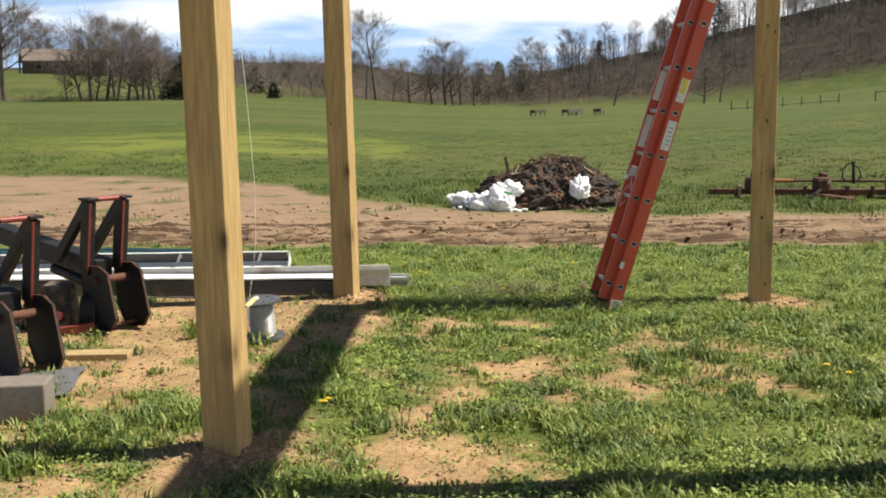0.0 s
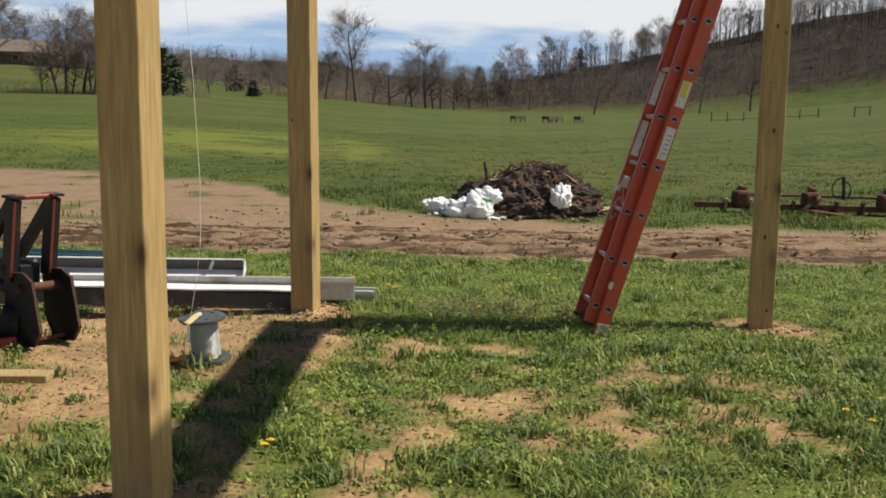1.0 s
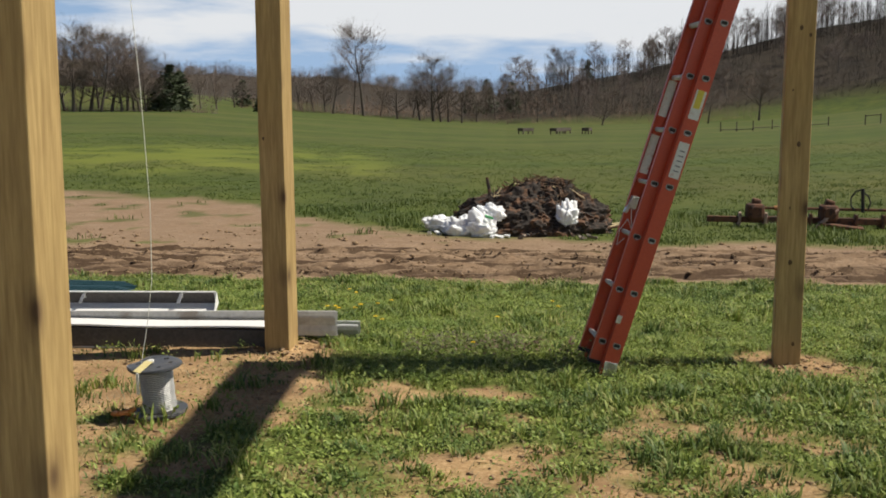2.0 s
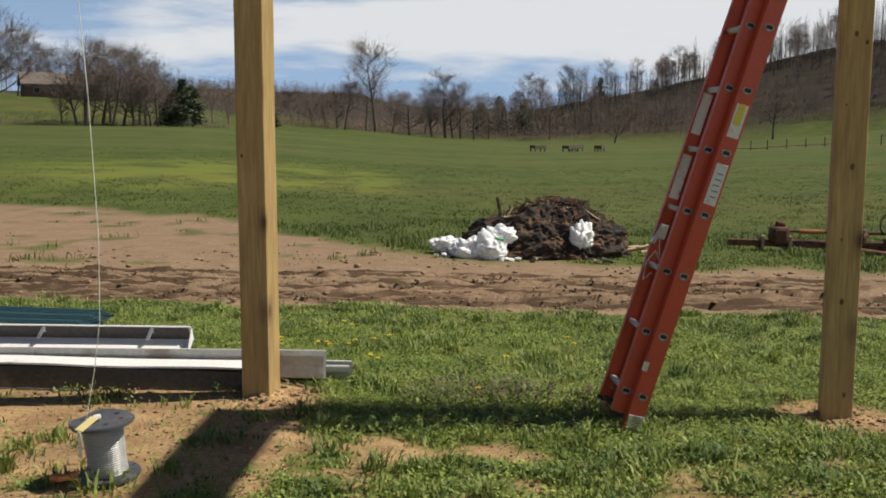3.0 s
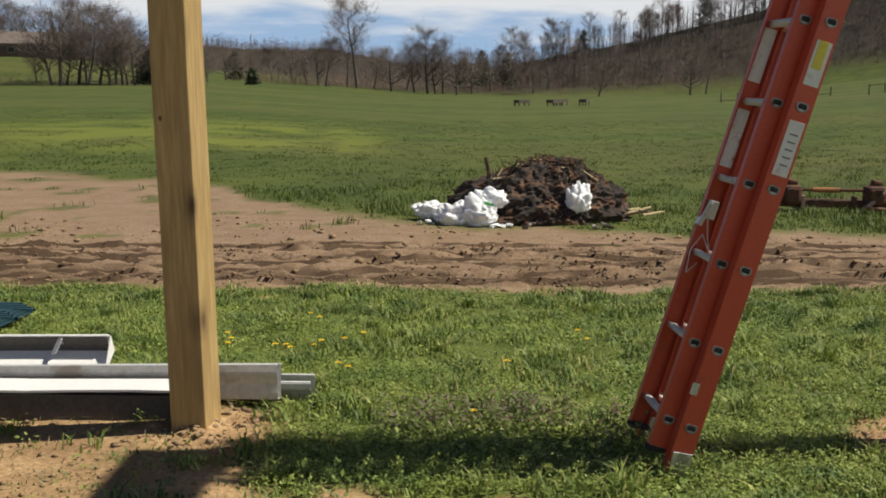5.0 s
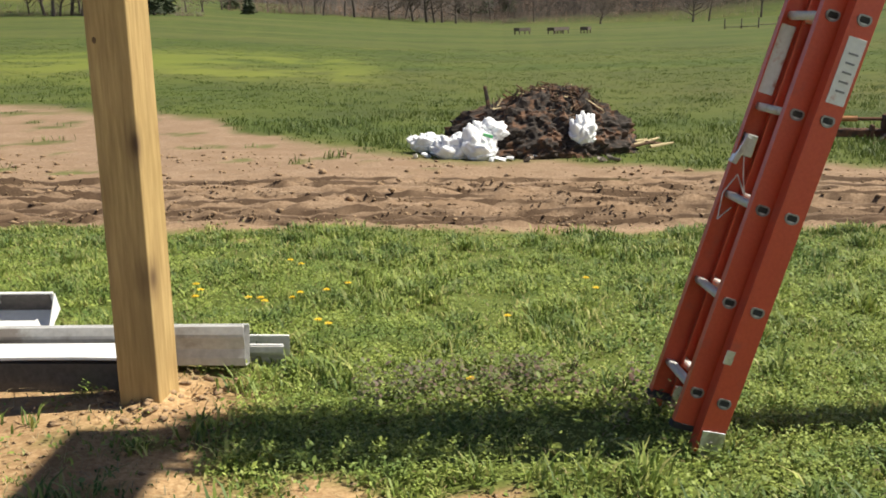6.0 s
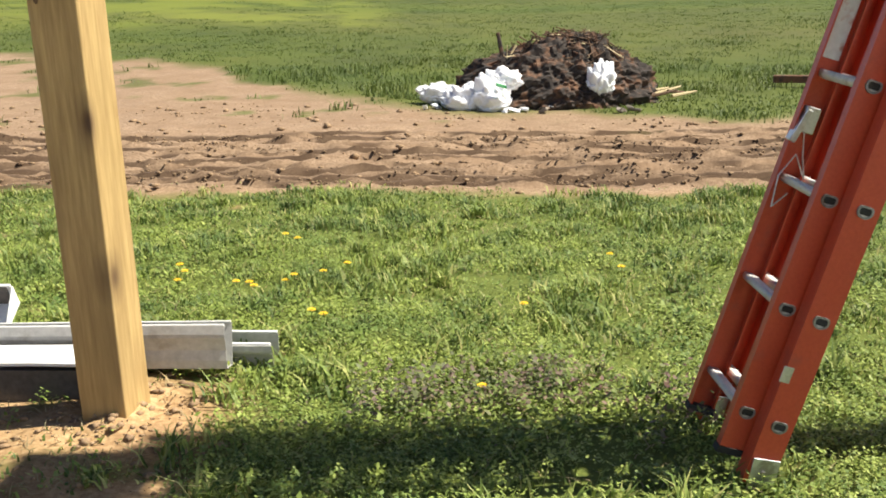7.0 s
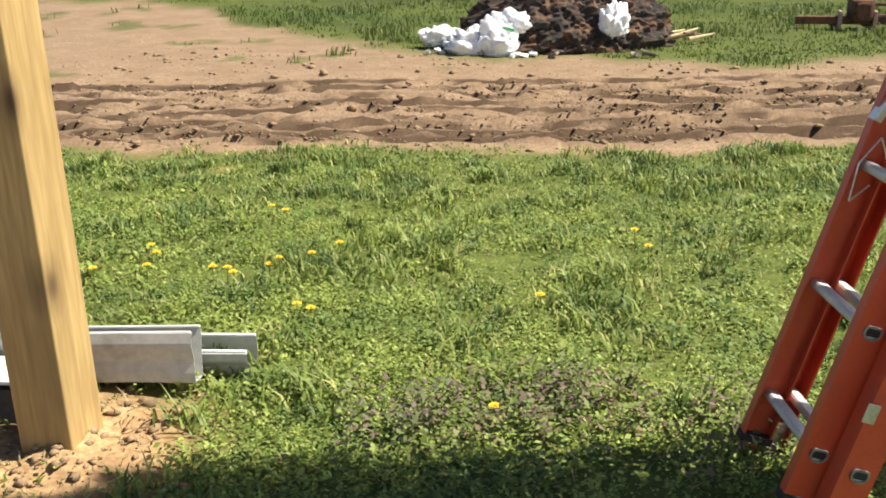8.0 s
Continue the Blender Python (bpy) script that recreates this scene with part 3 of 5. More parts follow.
def extension_ladder(at):
    top = empty("extension_ladder", at, "orange fibreglass extension ladder leaning on the frame, foot on the grass", "ladder")
    def section(name, half, off, length, start, depth, first):
        """One section: two rails and its rungs, half as wide as given, set off along the ladder's front."""
        for s in (-1, 1):
            bm = rail_bm(length, depth, 0.055 if half > 0.2 else 0.03, -s)
            bmesh.ops.translate(bm, verts=bm.verts, vec=(off, s * half, start + length / 2))
            rail = part("rail", bm, M_FIBRE, top)
            yield rail, s
        k = first
        while k < start + length - 0.1:
            bm = bmesh.new()
            bmesh.ops.create_cone(bm, cap_ends=True, segments=14, radius1=0.0165, radius2=0.0165, depth=2 * half + 0.004, matrix=pose(off, 0, k, 90))
            for v in bm.verts:      # a flat tread on top
                v.co.z = min(v.co.z, k + 0.009)
            part("rung", bm, M_RUNG, top, "dull aluminium rung")
            for s in (-1, 1):
                bm = bmesh.new()
                m = pose(off, s * (half + 0.002), k, 90)
                outer = [bm.verts.new(m @ Vector((0.0225 * math.cos(a), min(0.014, 0.020 * math.sin(a)), z))) for z in (-0.004, 0.004) for a in np.linspace(0, 2 * math.pi, 18, endpoint=False)]
                inner = [bm.verts.new(m @ Vector((0.0165 * math.cos(a), min(0.009, 0.0145 * math.sin(a)), z))) for z in (-0.004, 0.004) for a in np.linspace(0, 2 * math.pi, 18, endpoint=False)]
                for i in range(18):
                    j = (i + 1) % 18
                    bm.faces.new((outer[i], outer[j], outer[18 + j], outer[18 + i]))
                    bm.faces.new((inner[j], inner[i], inner[18 + i], inner[18 + j]))
                    bm.faces.new((outer[18 + i], outer[18 + j], inner[18 + j], inner[18 + i]))
                    bm.faces.new((outer[j], outer[i], inner[i], inner[j]))
                part("rung_ferrule", bm, M_FERRULE, top, "swaged aluminium rung end")
                # black disc paints the shade inside the hollow rung
                bm = bmesh.new()
                bmesh.ops.create_cone(bm, cap_ends=True, segments=14, radius1=0.0163, radius2=0.0163, depth=0.003, matrix=pose(off, s * (half + 0.0035), k, 90))
                for v in bm.verts:
                    v.co.z = max(min(v.co.z, k + 0.0143), k - 0.0092)
                part("rung_bore_shade", bm, M_RUBBER, top, "black disc painting the shade in the hollow rung")
            k += RUNG
    for rail, s in section("base", 0.225, 0.0, 4.35, -0.02, 0.082, 0.155):
        pass
    for rail, s in section("fly", 0.155, -0.066, 4.2, 0.035, 0.076, 0.150):
        pass
    return top


ladder = extension_ladder(pose(1.628, 6.725, -0.030, 0, LEAN, 6))

# labels, latch, shoes and plugs on the ladder
def ladder_bits():
    def plate(name, size, at, mat, label):
        return part(name, box(size, at, bevel=0.001), mat, ladder, label)
    near, far = -0.225 - 0.0025, 0.155 - 0.0085
    for z, h, w in ((1.22, 0.20, 0.058), (1.53, 0.16, 0.058), (2.18, 0.10, 0.05)):
        plate("label", (w, 0.002, h), (0.002, near, z), M_LABEL, "scuffed white safety label with worn print")
    plate("label", (0.036, 0.002, 0.10), (0.0, near - 0.002, 1.56), M_YELLOW_LABEL, "yellow warning label")
    for k in range(5):      # worn print
        plate("print", (0.03, 0.0012, 0.006), (0.004, near - 0.0018, 1.16 + 0.028 * k), M_GREY_METAL, "grey bar of worn print")
    for z, h in ((1.22, 0.23), (1.55, 0.21)):
        plate("label", (0.05, 0.002, h), (-0.066, far, z), M_LABEL, "scuffed white safety label with worn print")
    # rung lock with its spring wire on the far rail
    bm = box((0.045, 0.03, 0.075), (-0.07, 0.132, 0.93), bevel=0.004)
    add_box(bm, (0.02, 0.035, 0.10), (-0.09, 0.130, 0.91), (0, 12, 0), 0.003)
    part("rung_lock", bm, M_ALU, ladder, "cast aluminium rung lock")
    bm = bmesh.new()
    pts = [(-0.075, 0.12, 0.90), (-0.055, 0.115, 0.83), (-0.03, 0.11, 0.77), (-0.075, 0.115, 0.83), (-0.10, 0.12, 0.76), (-0.09, 0.115, 0.67), (-0.06, 0.11, 0.72)]
    for a, b in zip(pts, pts[1:]):
        add_rod(bm, a, b, 0.0022, sides=6)
    part("lock_spring", bm, M_ALU, ladder, "bent spring wire")
    plate("rail_bracket", (0.028, 0.004, 0.045), (-0.036, -0.2285, 0.30), M_ALU, "small aluminium guide bracket")
    for s in (-1, 1):
        plate("rail_plug", (0.084, 0.036, 0.02), (-0.066, s * 0.140, 0.028), M_RUBBER, "black rail end plug")
        # swivelling shoe: two cheek plates, a pad and a bolt
        bm = bmesh.new()
        for d in (-0.019, 0.019):
            add_box(bm, (0.075, 0.004, 0.12), (0.006, s * 0.214 + d, 0.0), (0, -6, 0), 0.002)
        add_box(bm, (0.10, 0.046, 0.008), (0.012, s * 0.214, -0.062), (0, -LEAN, 0), 0.002)
        shoe = part("shoe", bm, M_ALU, ladder, "galvanised swivel shoe")
        part("pad", box((0.10, 0.05, 0.014), (0.010, s * 0.214, -0.075), (0, -LEAN, 0), 0.003), M_RUBBER, shoe, "black rubber pad")
        part("bolt", rod((0, s * 0.214 - 0.03, 0.02), (0, s * 0.214 + 0.03, 0.02), 0.007), M_ALU, shoe)


ladder_bits()


# ---- spare gutters by the post ----
def gutter_profile(w=0.125, h=0.09):
    """The K-shaped section of a gutter: the back, the floor and the moulded front with its lip."""
    return [(w * 0.5, h), (w * 0.5, 0.0), (-w * 0.18, 0.0), (-w * 0.24, h * 0.18), (-w * 0.26, h * 0.42), (-w * 0.36, h * 0.58), (-w * 0.48, h * 0.72), (-w * 0.5, h * 0.8), (-w * 0.5, h), (-w * 0.40, h), (-w * 0.40, h * 0.93)]


def tray_profile(w, h):
    """A gutter with a tall back, a flat floor and a low front lip."""
    return [(w * 0.5, h), (w * 0.5, 0.0), (-w * 0.48, 0.0), (-w * 0.5, 0.012), (-w * 0.5, 0.024)]


def gutter(length, m, material, label, capped=False, hangers=0, w=0.125, h=0.09, tray=False):
    top = empty("gutter", m, label, "gutter", "spare gutters on the ground")
    prof = tray_profile(w, h) if tray else gutter_profile(w, h)
    bm = extrude_profile(prof, length, 0.0022)
    bmesh.ops.subdivide_edges(bm, edges=[e for e in bm.edges if abs(e.verts[0].co.x - e.verts[1].co.x) > 1], cuts=16)
    for v in bm.verts:      # slight sag and dents
        v.co.z += 0.006 * noise.noise(Vector((v.co.x * 2.0, w * 50, 0))) + 0.002 * noise.noise(Vector((v.co.x * 11, v.co.y * 20, v.co.z * 20)))
        v.co.y += 0.006 * noise.noise(Vector((v.co.x * 1.7, h * 40, 7)))
    part("channel", bm, material, top, smooth=False)
    for y in (w * 0.485,) if tray else (-w * 0.45, w * 0.485):      # folded hems along the upper edges, whitened to paint the light they catch
        part("hem", box((length - 0.004, w * 0.09, 0.007), (0, y, h + 0.003), bevel=0.002), M_GUTTER, top, "folded hem in brighter white for the light on it")
    if capped:
        bm = bmesh.new()
        outline = [bm.verts.new((length / 2 + 0.001, y, z)) for y, z in prof[:9]]
        f = bm.faces.new(outline)
        g = bmesh.ops.extrude_face_region(bm, geom=[f])
        bmesh.ops.translate(bm, verts=[v for v in g["geom"] if isinstance(v, bmesh.types.BMVert)], vec=(0.004, 0, 0))
        bmesh.ops.recalc_face_normals(bm, faces=bm.faces[:])
        part("end_cap", bm, material, top)
    for k in range(hangers):
        x = length / 2 - 0.22 - k * 0.62
        bm = box((0.022, w * 0.9, 0.004), (x, 0, h * 0.93), bevel=0.001)
        add_box(bm, (0.022, 0.004, 0.03), (x, w * 0.30, h * 0.82), (12, 0, 0), 0.001)
        add_rod(bm, (x, w * 0.42, h * 0.84), (x, w * 0.42, h * 1.06), 0.004, sides=8)
        part("hanger", bm, M_ALU, top, "hidden hanger bracket")
    return top


# bronze of the upturned gutter, also the painted shade inside the tipped one
M_DARK_METAL = two_scale("dark_bronze_and_gutter_shade", (0.055, 0.050, 0.047), (0.10, 0.09, 0.084), (0.17, 0.145, 0.12), 0.5, 0.2, 50, 5, 0.62, 0.1)
GL = 3.4
tipped = gutter(GL, pose(-0.725 - GL / 2, 7.29, 0.145, 28, -0.3, 0.5), M_GUTTER, "white aluminium gutter tipped open with hangers inside", True, 3, 0.12, 0.085, True)
# dark sheet added inside the white gutter to paint its shaded back
shade_profile = [(y - 0.007, z * 0.96 + 0.003) for y, z in tray_profile(0.12, 0.085)[:2]]
part("inner_back_shade", extrude_profile(shade_profile, GL - 0.03, 0.0015), M_DARK_METAL, tipped, "dark sheet painting the shade on the inner back of the gutter")
gutter(GL, pose(0.055 - GL / 2, 7.15, foot(-0.5, 7.1) + 0.022, -13, -0.5, 0.5), M_SHADED_GUTTER, "white gutter greyed for shade, with a moulded face, on the stack", False, 0, 0.105, 0.145)
gutter(GL, pose(0.18 - GL / 2, 7.34, foot(-0.5, 7.25) - 0.004, 0, 0.0, -0.6), M_SHADED_GUTTER, "white gutter greyed for shade at the back of the stack", False, 0, 0.13, 0.09)
gutter(GL, pose(-0.27 - GL / 2, 7.01, foot(-0.6, 7.0) + 0.112, 180, 0.2, 0.4), M_DARK_METAL, "dark bronze gutter lying upside down on the earth", True, 0, 0.13, 0.11)
bm = box((3.3, 0.15, 0.012), bevel=0.002)
bmesh.ops.subdivide_edges(bm, edges=[e for e in bm.edges if abs(e.verts[0].co.x - e.verts[1].co.x) > 1], cuts=14)
for v in bm.verts:
    v.co.z += 0.012 * noise.noise(Vector((v.co.x * 1.6, 4, 0))) + 0.004 * noise.noise(Vector((v.co.x * 7, v.co.y * 9, 0)))
trim = new("white_trim_strip", mesh_of("white_trim_strip", bm, M_GUTTER))
trim.matrix_world = pose(-0.30 - 1.65, 7.02, foot(-0.5, 7.0) + 0.128, 3, 0.2, 0.4)
tagged(trim, "flat white aluminium trim strip lying on the gutters", "trim strip")

# ---- teal roof sheets ----
def roof_sheet(m, label):
    pts, pitch = [], 0.2286
    for k in range(5):
        y = k * pitch
        pts += [(y, 0), (y + 0.15, 0), (y + 0.163, 0.019), (y + 0.186, 0.019), (y + 0.199, 0)]
    bm = extrude_profile(pts, 3.0, 0.0016)
    bmesh.ops.subdivide_edges(bm, edges=[e for e in bm.edges if abs(e.verts[0].co.x - e.verts[1].co.x) > 1], cuts=10)
    for v in bm.verts:
        v.co.z += 0.012 * noise.noise(Vector((v.co.x * 1.1, v.co.y * 2.0, 3)))
    ob = new("roof_sheet", mesh_of("roof_sheet", bm, M_GREEN_METAL))
    ob.matrix_world = m
    return tagged(ob, label, "roof sheet", "stack of roof sheets")


for k in range(4):
    roof_sheet(pose(-1.90 - 1.5 - 0.03 * k, 8.12 + 0.015 * k, foot(-2.6, 8.9) + 0.052 + 0.006 * k, 0.5, 0, -4 + 0.5 * k), "dark teal ribbed steel roof sheet in a low stack")
for k in range(3):
    ob = new("timber_bearer", mesh_of("timber_bearer", box((0.09, 1.0, 0.05), bevel=0.004), M_BOARD))
    ob.matrix_world = pose(-2.45 - 0.9 * k, 8.62, foot(-2.45 - 0.9 * k, 8.62) + 0.024, 0, 0, -3)
    tagged(ob, "rough timber bearer under the roof sheets", "timber", "bearers under the sheets")


# ---- reel of wire with its line ----
def reel(at):
    top = empty("wire_reel", at, "grey plastic reel of wire standing on bare earth", "reel")
    for z, r in ((0.012, 0.125), (0.235, 0.125)):
        bm = bmesh.new()
        bmesh.ops.create_cone(bm, cap_ends=True, segments=40, radius1=r, radius2=r, depth=0.014, matrix=pose(0, 0, z))
        bmesh.ops.bevel(bm, geom=[e for e in bm.edges if abs(e.verts[0].co.z - e.verts[1].co.z) < 1e-4], offset=0.003, segments=2, affect="EDGES")
        for v in bm.verts:
            v.co.z += 0.02 * (z > 0.1) * noise.noise(Vector((v.co.x * 9, v.co.y * 9, 1)))
        flange = part("flange", bm, M_SPOOL, top, "dark grey disc flange", smooth=False)
        # black plugs in the solid disc paint the dark of its holes
        for k in range(6):
            a = k * math.pi / 3
            part("flange_hole_shade", rod((0.075 * math.cos(a), 0.075 * math.sin(a), z - 0.0085), (0.075 * math.cos(a), 0.075 * math.sin(a), z + 0.0085), 0.011, sides=12), M_RUBBER, flange)
    part("core", rod((0, 0, 0.018), (0, 0, 0.23), 0.055, sides=28), M_SPOOL, top)
    bm = bmesh.new()
    rows = 96      # turns of wire as one ribbed drum
    rings = []
    for k in range(rows):
        z = 0.022 + k * 0.204 / (rows - 1)
        r = 0.074 + 0.0035 * abs(math.sin(k * math.pi / 4)) + 0.006 * noise.noise(Vector((z * 18, 3, 0)))
        rings.append([bm.verts.new((r * math.cos(a), r * math.sin(a), z)) for a in np.linspace(0, 2 * math.pi, 28, endpoint=False)])
    for lo, hi in zip(rings, rings[1:]):
        for k in range(28):
            bm.faces.new((lo[k], lo[(k + 1) % 28], hi[(k + 1) % 28], hi[k]))
    part("wire_winding", bm, M_WOUND, top, "pale grey wound wire")
    part("tag", box((0.038, 0.095, 0.004), (-0.03, -0.075, 0.252), (14, 6, -22), 0.001), M_YELLOW_TAG, top, "pale yellow cardboard tag")
    part("tag_stem", box((0.012, 0.006, 0.10), (-0.045, -0.128, 0.19), (0, 4, 0), 0.001), M_STRING, top, "hanging white strap")
    part("tag_knob", box((0.03, 0.03, 0.018), (-0.01, -0.02, 0.258), (0, 0, 20), 0.006), M_LABEL, top)
    return top


M_YELLOW_TAG = two_scale("pale_yellow_card", (0.62, 0.52, 0.22), (0.72, 0.62, 0.30), (0.60, 0.55, 0.42), 0.7, 0, 60, 18, 0.66, 0.1)
M_ORANGE = two_scale("faded_orange_plastic", (0.55, 0.20, 0.05), (0.66, 0.28, 0.08), (0.5, 0.3, 0.15), 0.6, 0, 60, 18, 0.66, 0.1)
RX, RY = -0.535, 5.50
reel(pose(RX, RY, foot(RX, RY) + 0.012, 5, -4, 0))
bm = bmesh.new()
line = [(RX - 0.085, RY - 0.03, foot(RX, RY) + 0.20), (RX - 0.05, RY, 0.42), (RX - 0.03, RY + 0.02, 0.62), (RX - 0.03, RY + 0.03, 0.95), (RX - 0.065, RY + 0.05, 1.5), (RX - 0.13, RY + 0.08, 2.2), (RX - 0.32, RY + 0.2, 4.2)]
for a, b in zip(line, line[1:]):
    add_rod(bm, a, b, 0.0016, sides=6)
tagged(new("guide_line", mesh_of("guide_line", bm, M_STRING)), "thin white line rising from the wire reel", "string")
bm = bmesh.new()
for k in range(7):
    a = k * 0.9
    p = Vector((RX - 0.15 + 0.05 * math.cos(a), RY - 0.07 + 0.04 * math.sin(a), foot(RX - 0.15, RY - 0.07) + 0.015 + 0.006 * k))
    q = Vector((RX - 0.15 + 0.05 * math.cos(a + 0.9), RY - 0.07 + 0.04 * math.sin(a + 0.9), p.z + 0.006))
    add_rod(bm, p, q, 0.012, sides=8)
tagged(new("coiled_strap", mesh_of("coiled_strap", bm, M_ORANGE)), "small coil of faded orange strap beside the reel", "strap")


# ---- loader arms ----
def plate_outline(bm, pts, y, t):
    vs = [bm.verts.new((x, y - t / 2, z)) for x, z in pts]
    f = bm.faces.new(vs)
    g = bmesh.ops.extrude_face_region(bm, geom=[f])
    bmesh.ops.translate(bm, verts=[v for v in g["geom"] if isinstance(v, bmesh.types.BMVert)], vec=(0, t, 0))
    bmesh.ops.recalc_face_normals(bm, faces=bm.faces[:])
    return bm


def bar(bm, a, b, w, t, y):
    """A flat steel bar in the plane across y, from a to b (x, z)."""
    dx, dz = b[0] - a[0], b[1] - a[1]
    return add_box(bm, (math.hypot(dx, dz), t, w), ((a[0] + b[0]) / 2, y, (a[1] + b[1]) / 2), (0, -math.degrees(math.atan2(dz, dx)), 0), 0.003)


def loader_arm(at):
    top = empty("loader_arm", at, "black steel loader arm end with red edges, resting on the earth", "loader", "loader arms on the ground")
    hexa = [(-0.15, 0.42), (0.09, 0.44), (0.19, 0.40), (0.27, 0.12), (0.20, 0.03), (-0.02, 0.0), (-0.13, 0.15)]
    for y in (-0.12, 0.12):
        plate = part("side_plate", plate_outline(bmesh.new(), hexa, y, 0.014), M_BLACK_STEEL, top, "worn black hooked side plate")
        bm = bmesh.new()
        for a, b in zip(hexa, hexa[1:]):      # worn bright edge bead
            add_rod(bm, (a[0], y - 0.008, a[1]), (b[0], y - 0.008, b[1]), 0.005, sides=6)
        part("edge_bead", bm, M_RUST, plate, "rubbed rusty plate edge")
        up = part("upright", bar(bmesh.new(), (-0.085, 0.38), (0.0, 0.86), 0.105, 0.05, y), M_BLACK_STEEL, top)
        part("red_edge", bar(bmesh.new(), (-0.03, 0.40), (0.052, 0.85), 0.008, 0.016, y - 0.018), M_RED_STEEL, up, "red painted front edge")
        part("brace", bar(bmesh.new(), (-0.03, 0.83), (-0.46, 0.44), 0.07, 0.045, y), M_BLACK_STEEL, top)
        bm = box((0.13, 0.08, 0.016), (0.0, y, 0.872), bevel=0.003)
        part("cap", bm, M_BLACK_STEEL, top)
        part("lug", box((0.05, 0.05, 0.07), (-0.10, y, 0.44), (0, 10, 0), 0.006), M_BLACK_STEEL, top)
    part("top_bar", rod((0.02, -0.12, 0.868), (0.02, 0.12, 0.868), 0.016), M_RED_STEEL, top, "rusty red cross bar")
    part("pin", rod((0.055, -0.15, 0.345), (0.055, 0.15, 0.345), 0.027, sides=18), M_RUST, top, "thick rusty pivot pin")
    part("lower_bar", box((0.06, 0.24, 0.02), (0.09, 0, 0.045), (0, -12, 0), 0.003), M_RUST, top, "rusty lower cross bar")
    bm = box((1.5, 0.13, 0.13), (-0.82, 0, 0.46), (0, 5, 0), 0.01)
    part("lift_arm", bm, M_BLACK_STEEL, top, "black box-section lift arm")
    cyl = part("hydraulic_cylinder", rod((-0.16, 0, 0.26), (-0.75, 0, 0.33), 0.038, sides=18), M_BLACK_STEEL, top)
    part("piston_rod", rod((-0.02, 0, 0.245), (-0.17, 0, 0.262), 0.018, sides=14), M_ALU, cyl, "bright piston rod")
    return top


loader_arm(pose(-1.62, 5.95, foot(-1.62, 5.95) - 0.006, 0, 0, -40) @ Matrix.Scale(0.97, 4))
loader_arm(pose(-1.70, 4.78, foot(-1.70, 4.78) - 0.006, 0, 0, -40) @ Matrix.Scale(0.97, 4))


def loose(name, bm, mat, m, label, category, group=""):
    ob = new(name, mesh_of(name, bm, mat))
    ob.matrix_world = m
    return tagged(ob, label, category, group)


M_GRIME = two_scale("grimy_cast_iron", (0.03, 0.026, 0.023), (0.09, 0.075, 0.062), (0.20, 0.14, 0.09), 0.8, 0.1, 50, 11, 0.54, 0.5)
# parts lying under and beside the loader arms
def gear_housing(at):
    top = empty("gear_housing", at, "dirty grey cast housing with red fitting on the earth", "machine part")
    bm = box((0.30, 0.26, 0.20), (0, 0, 0.10), bevel=0.03)
    add_box(bm, (0.18, 0.20, 0.10), (0.05, 0, 0.24), (0, 8, 0), 0.02)
    part("casting", bm, M_GRIME, top, "grimy clay-stained casting")
    part("flange", rod((-0.02, -0.135, 0.12), (-0.02, -0.165, 0.12), 0.085, sides=24), M_GRIME, top)
    for k in range(6):
        a = k * math.pi / 3
        part("bolt", rod((-0.02 + 0.065 * math.cos(a), -0.165, 0.12 + 0.065 * math.sin(a)), (-0.02 + 0.065 * math.cos(a), -0.178, 0.12 + 0.065 * math.sin(a)), 0.009, sides=6), M_RUST, top)
    part("red_fitting", rod((0.09, -0.14, 0.10), (0.09, -0.20, 0.12), 0.032, sides=14), M_RED_STEEL, top, "bright red hydraulic fitting")
    part("hose_drum", rod((0.22, -0.10, 0.14), (0.32, -0.10, 0.13), 0.10, sides=24), M_RUBBER, top, "black round drum")
    return top


gear_housing(pose(-2.03, 5.98, foot(-2.03, 5.98) - 0.01, 0, 0, 8))
loose("red_bar", box((0.22, 0.05, 0.06), (0, 0, 0.03), bevel=0.005), M_RED_STEEL, pose(-1.76, 5.72, foot(-1.76, 5.72) + 0.002, 0, -6, 14), "short faded red steel bar on the earth", "steel bar")
loose("plank", box((0.5, 0.13, 0.035), (0, 0, 0.0175), bevel=0.004), M_BOARD, pose(-1.46, 5.08, foot(-1.46, 5.08) + 0.004, 0, 0, 4), "short weathered plank lying on bare earth", "plank")
bm = bmesh.new()
bmesh.ops.create_grid(bm, x_segments=18, y_segments=10, size=0.5, matrix=Matrix.Diagonal((1.0, 0.6, 1, 1)))
for v in bm.verts:
    v.co.z = 0.03 + 0.03 * noise.noise(Vector((v.co.x * 4, v.co.y * 5, 2)))
bmesh.ops.solidify(bm, geom=bm.faces[:], thickness=0.004)
loose("crumpled_sheet", bm, M_GREY_METAL, pose(-1.78, 4.42, foot(-1.78, 4.42) + 0.0, 0, 0, 12), "creased grey sheet of metal on the earth", "metal sheet")
bm = box((0.39, 0.19, 0.19), (0, 0, 0.095), bevel=0.008)
for v in bm.verts:
    v.co += 0.004 * Vector(noise.noise_vector(v.co * 12))
loose("concrete_block", bm, M_CONCRETE, pose(-1.38, 3.92, foot(-1.38, 3.92) - 0.012, 0, 0, 10), "dusty grey concrete block on the earth", "concrete block")


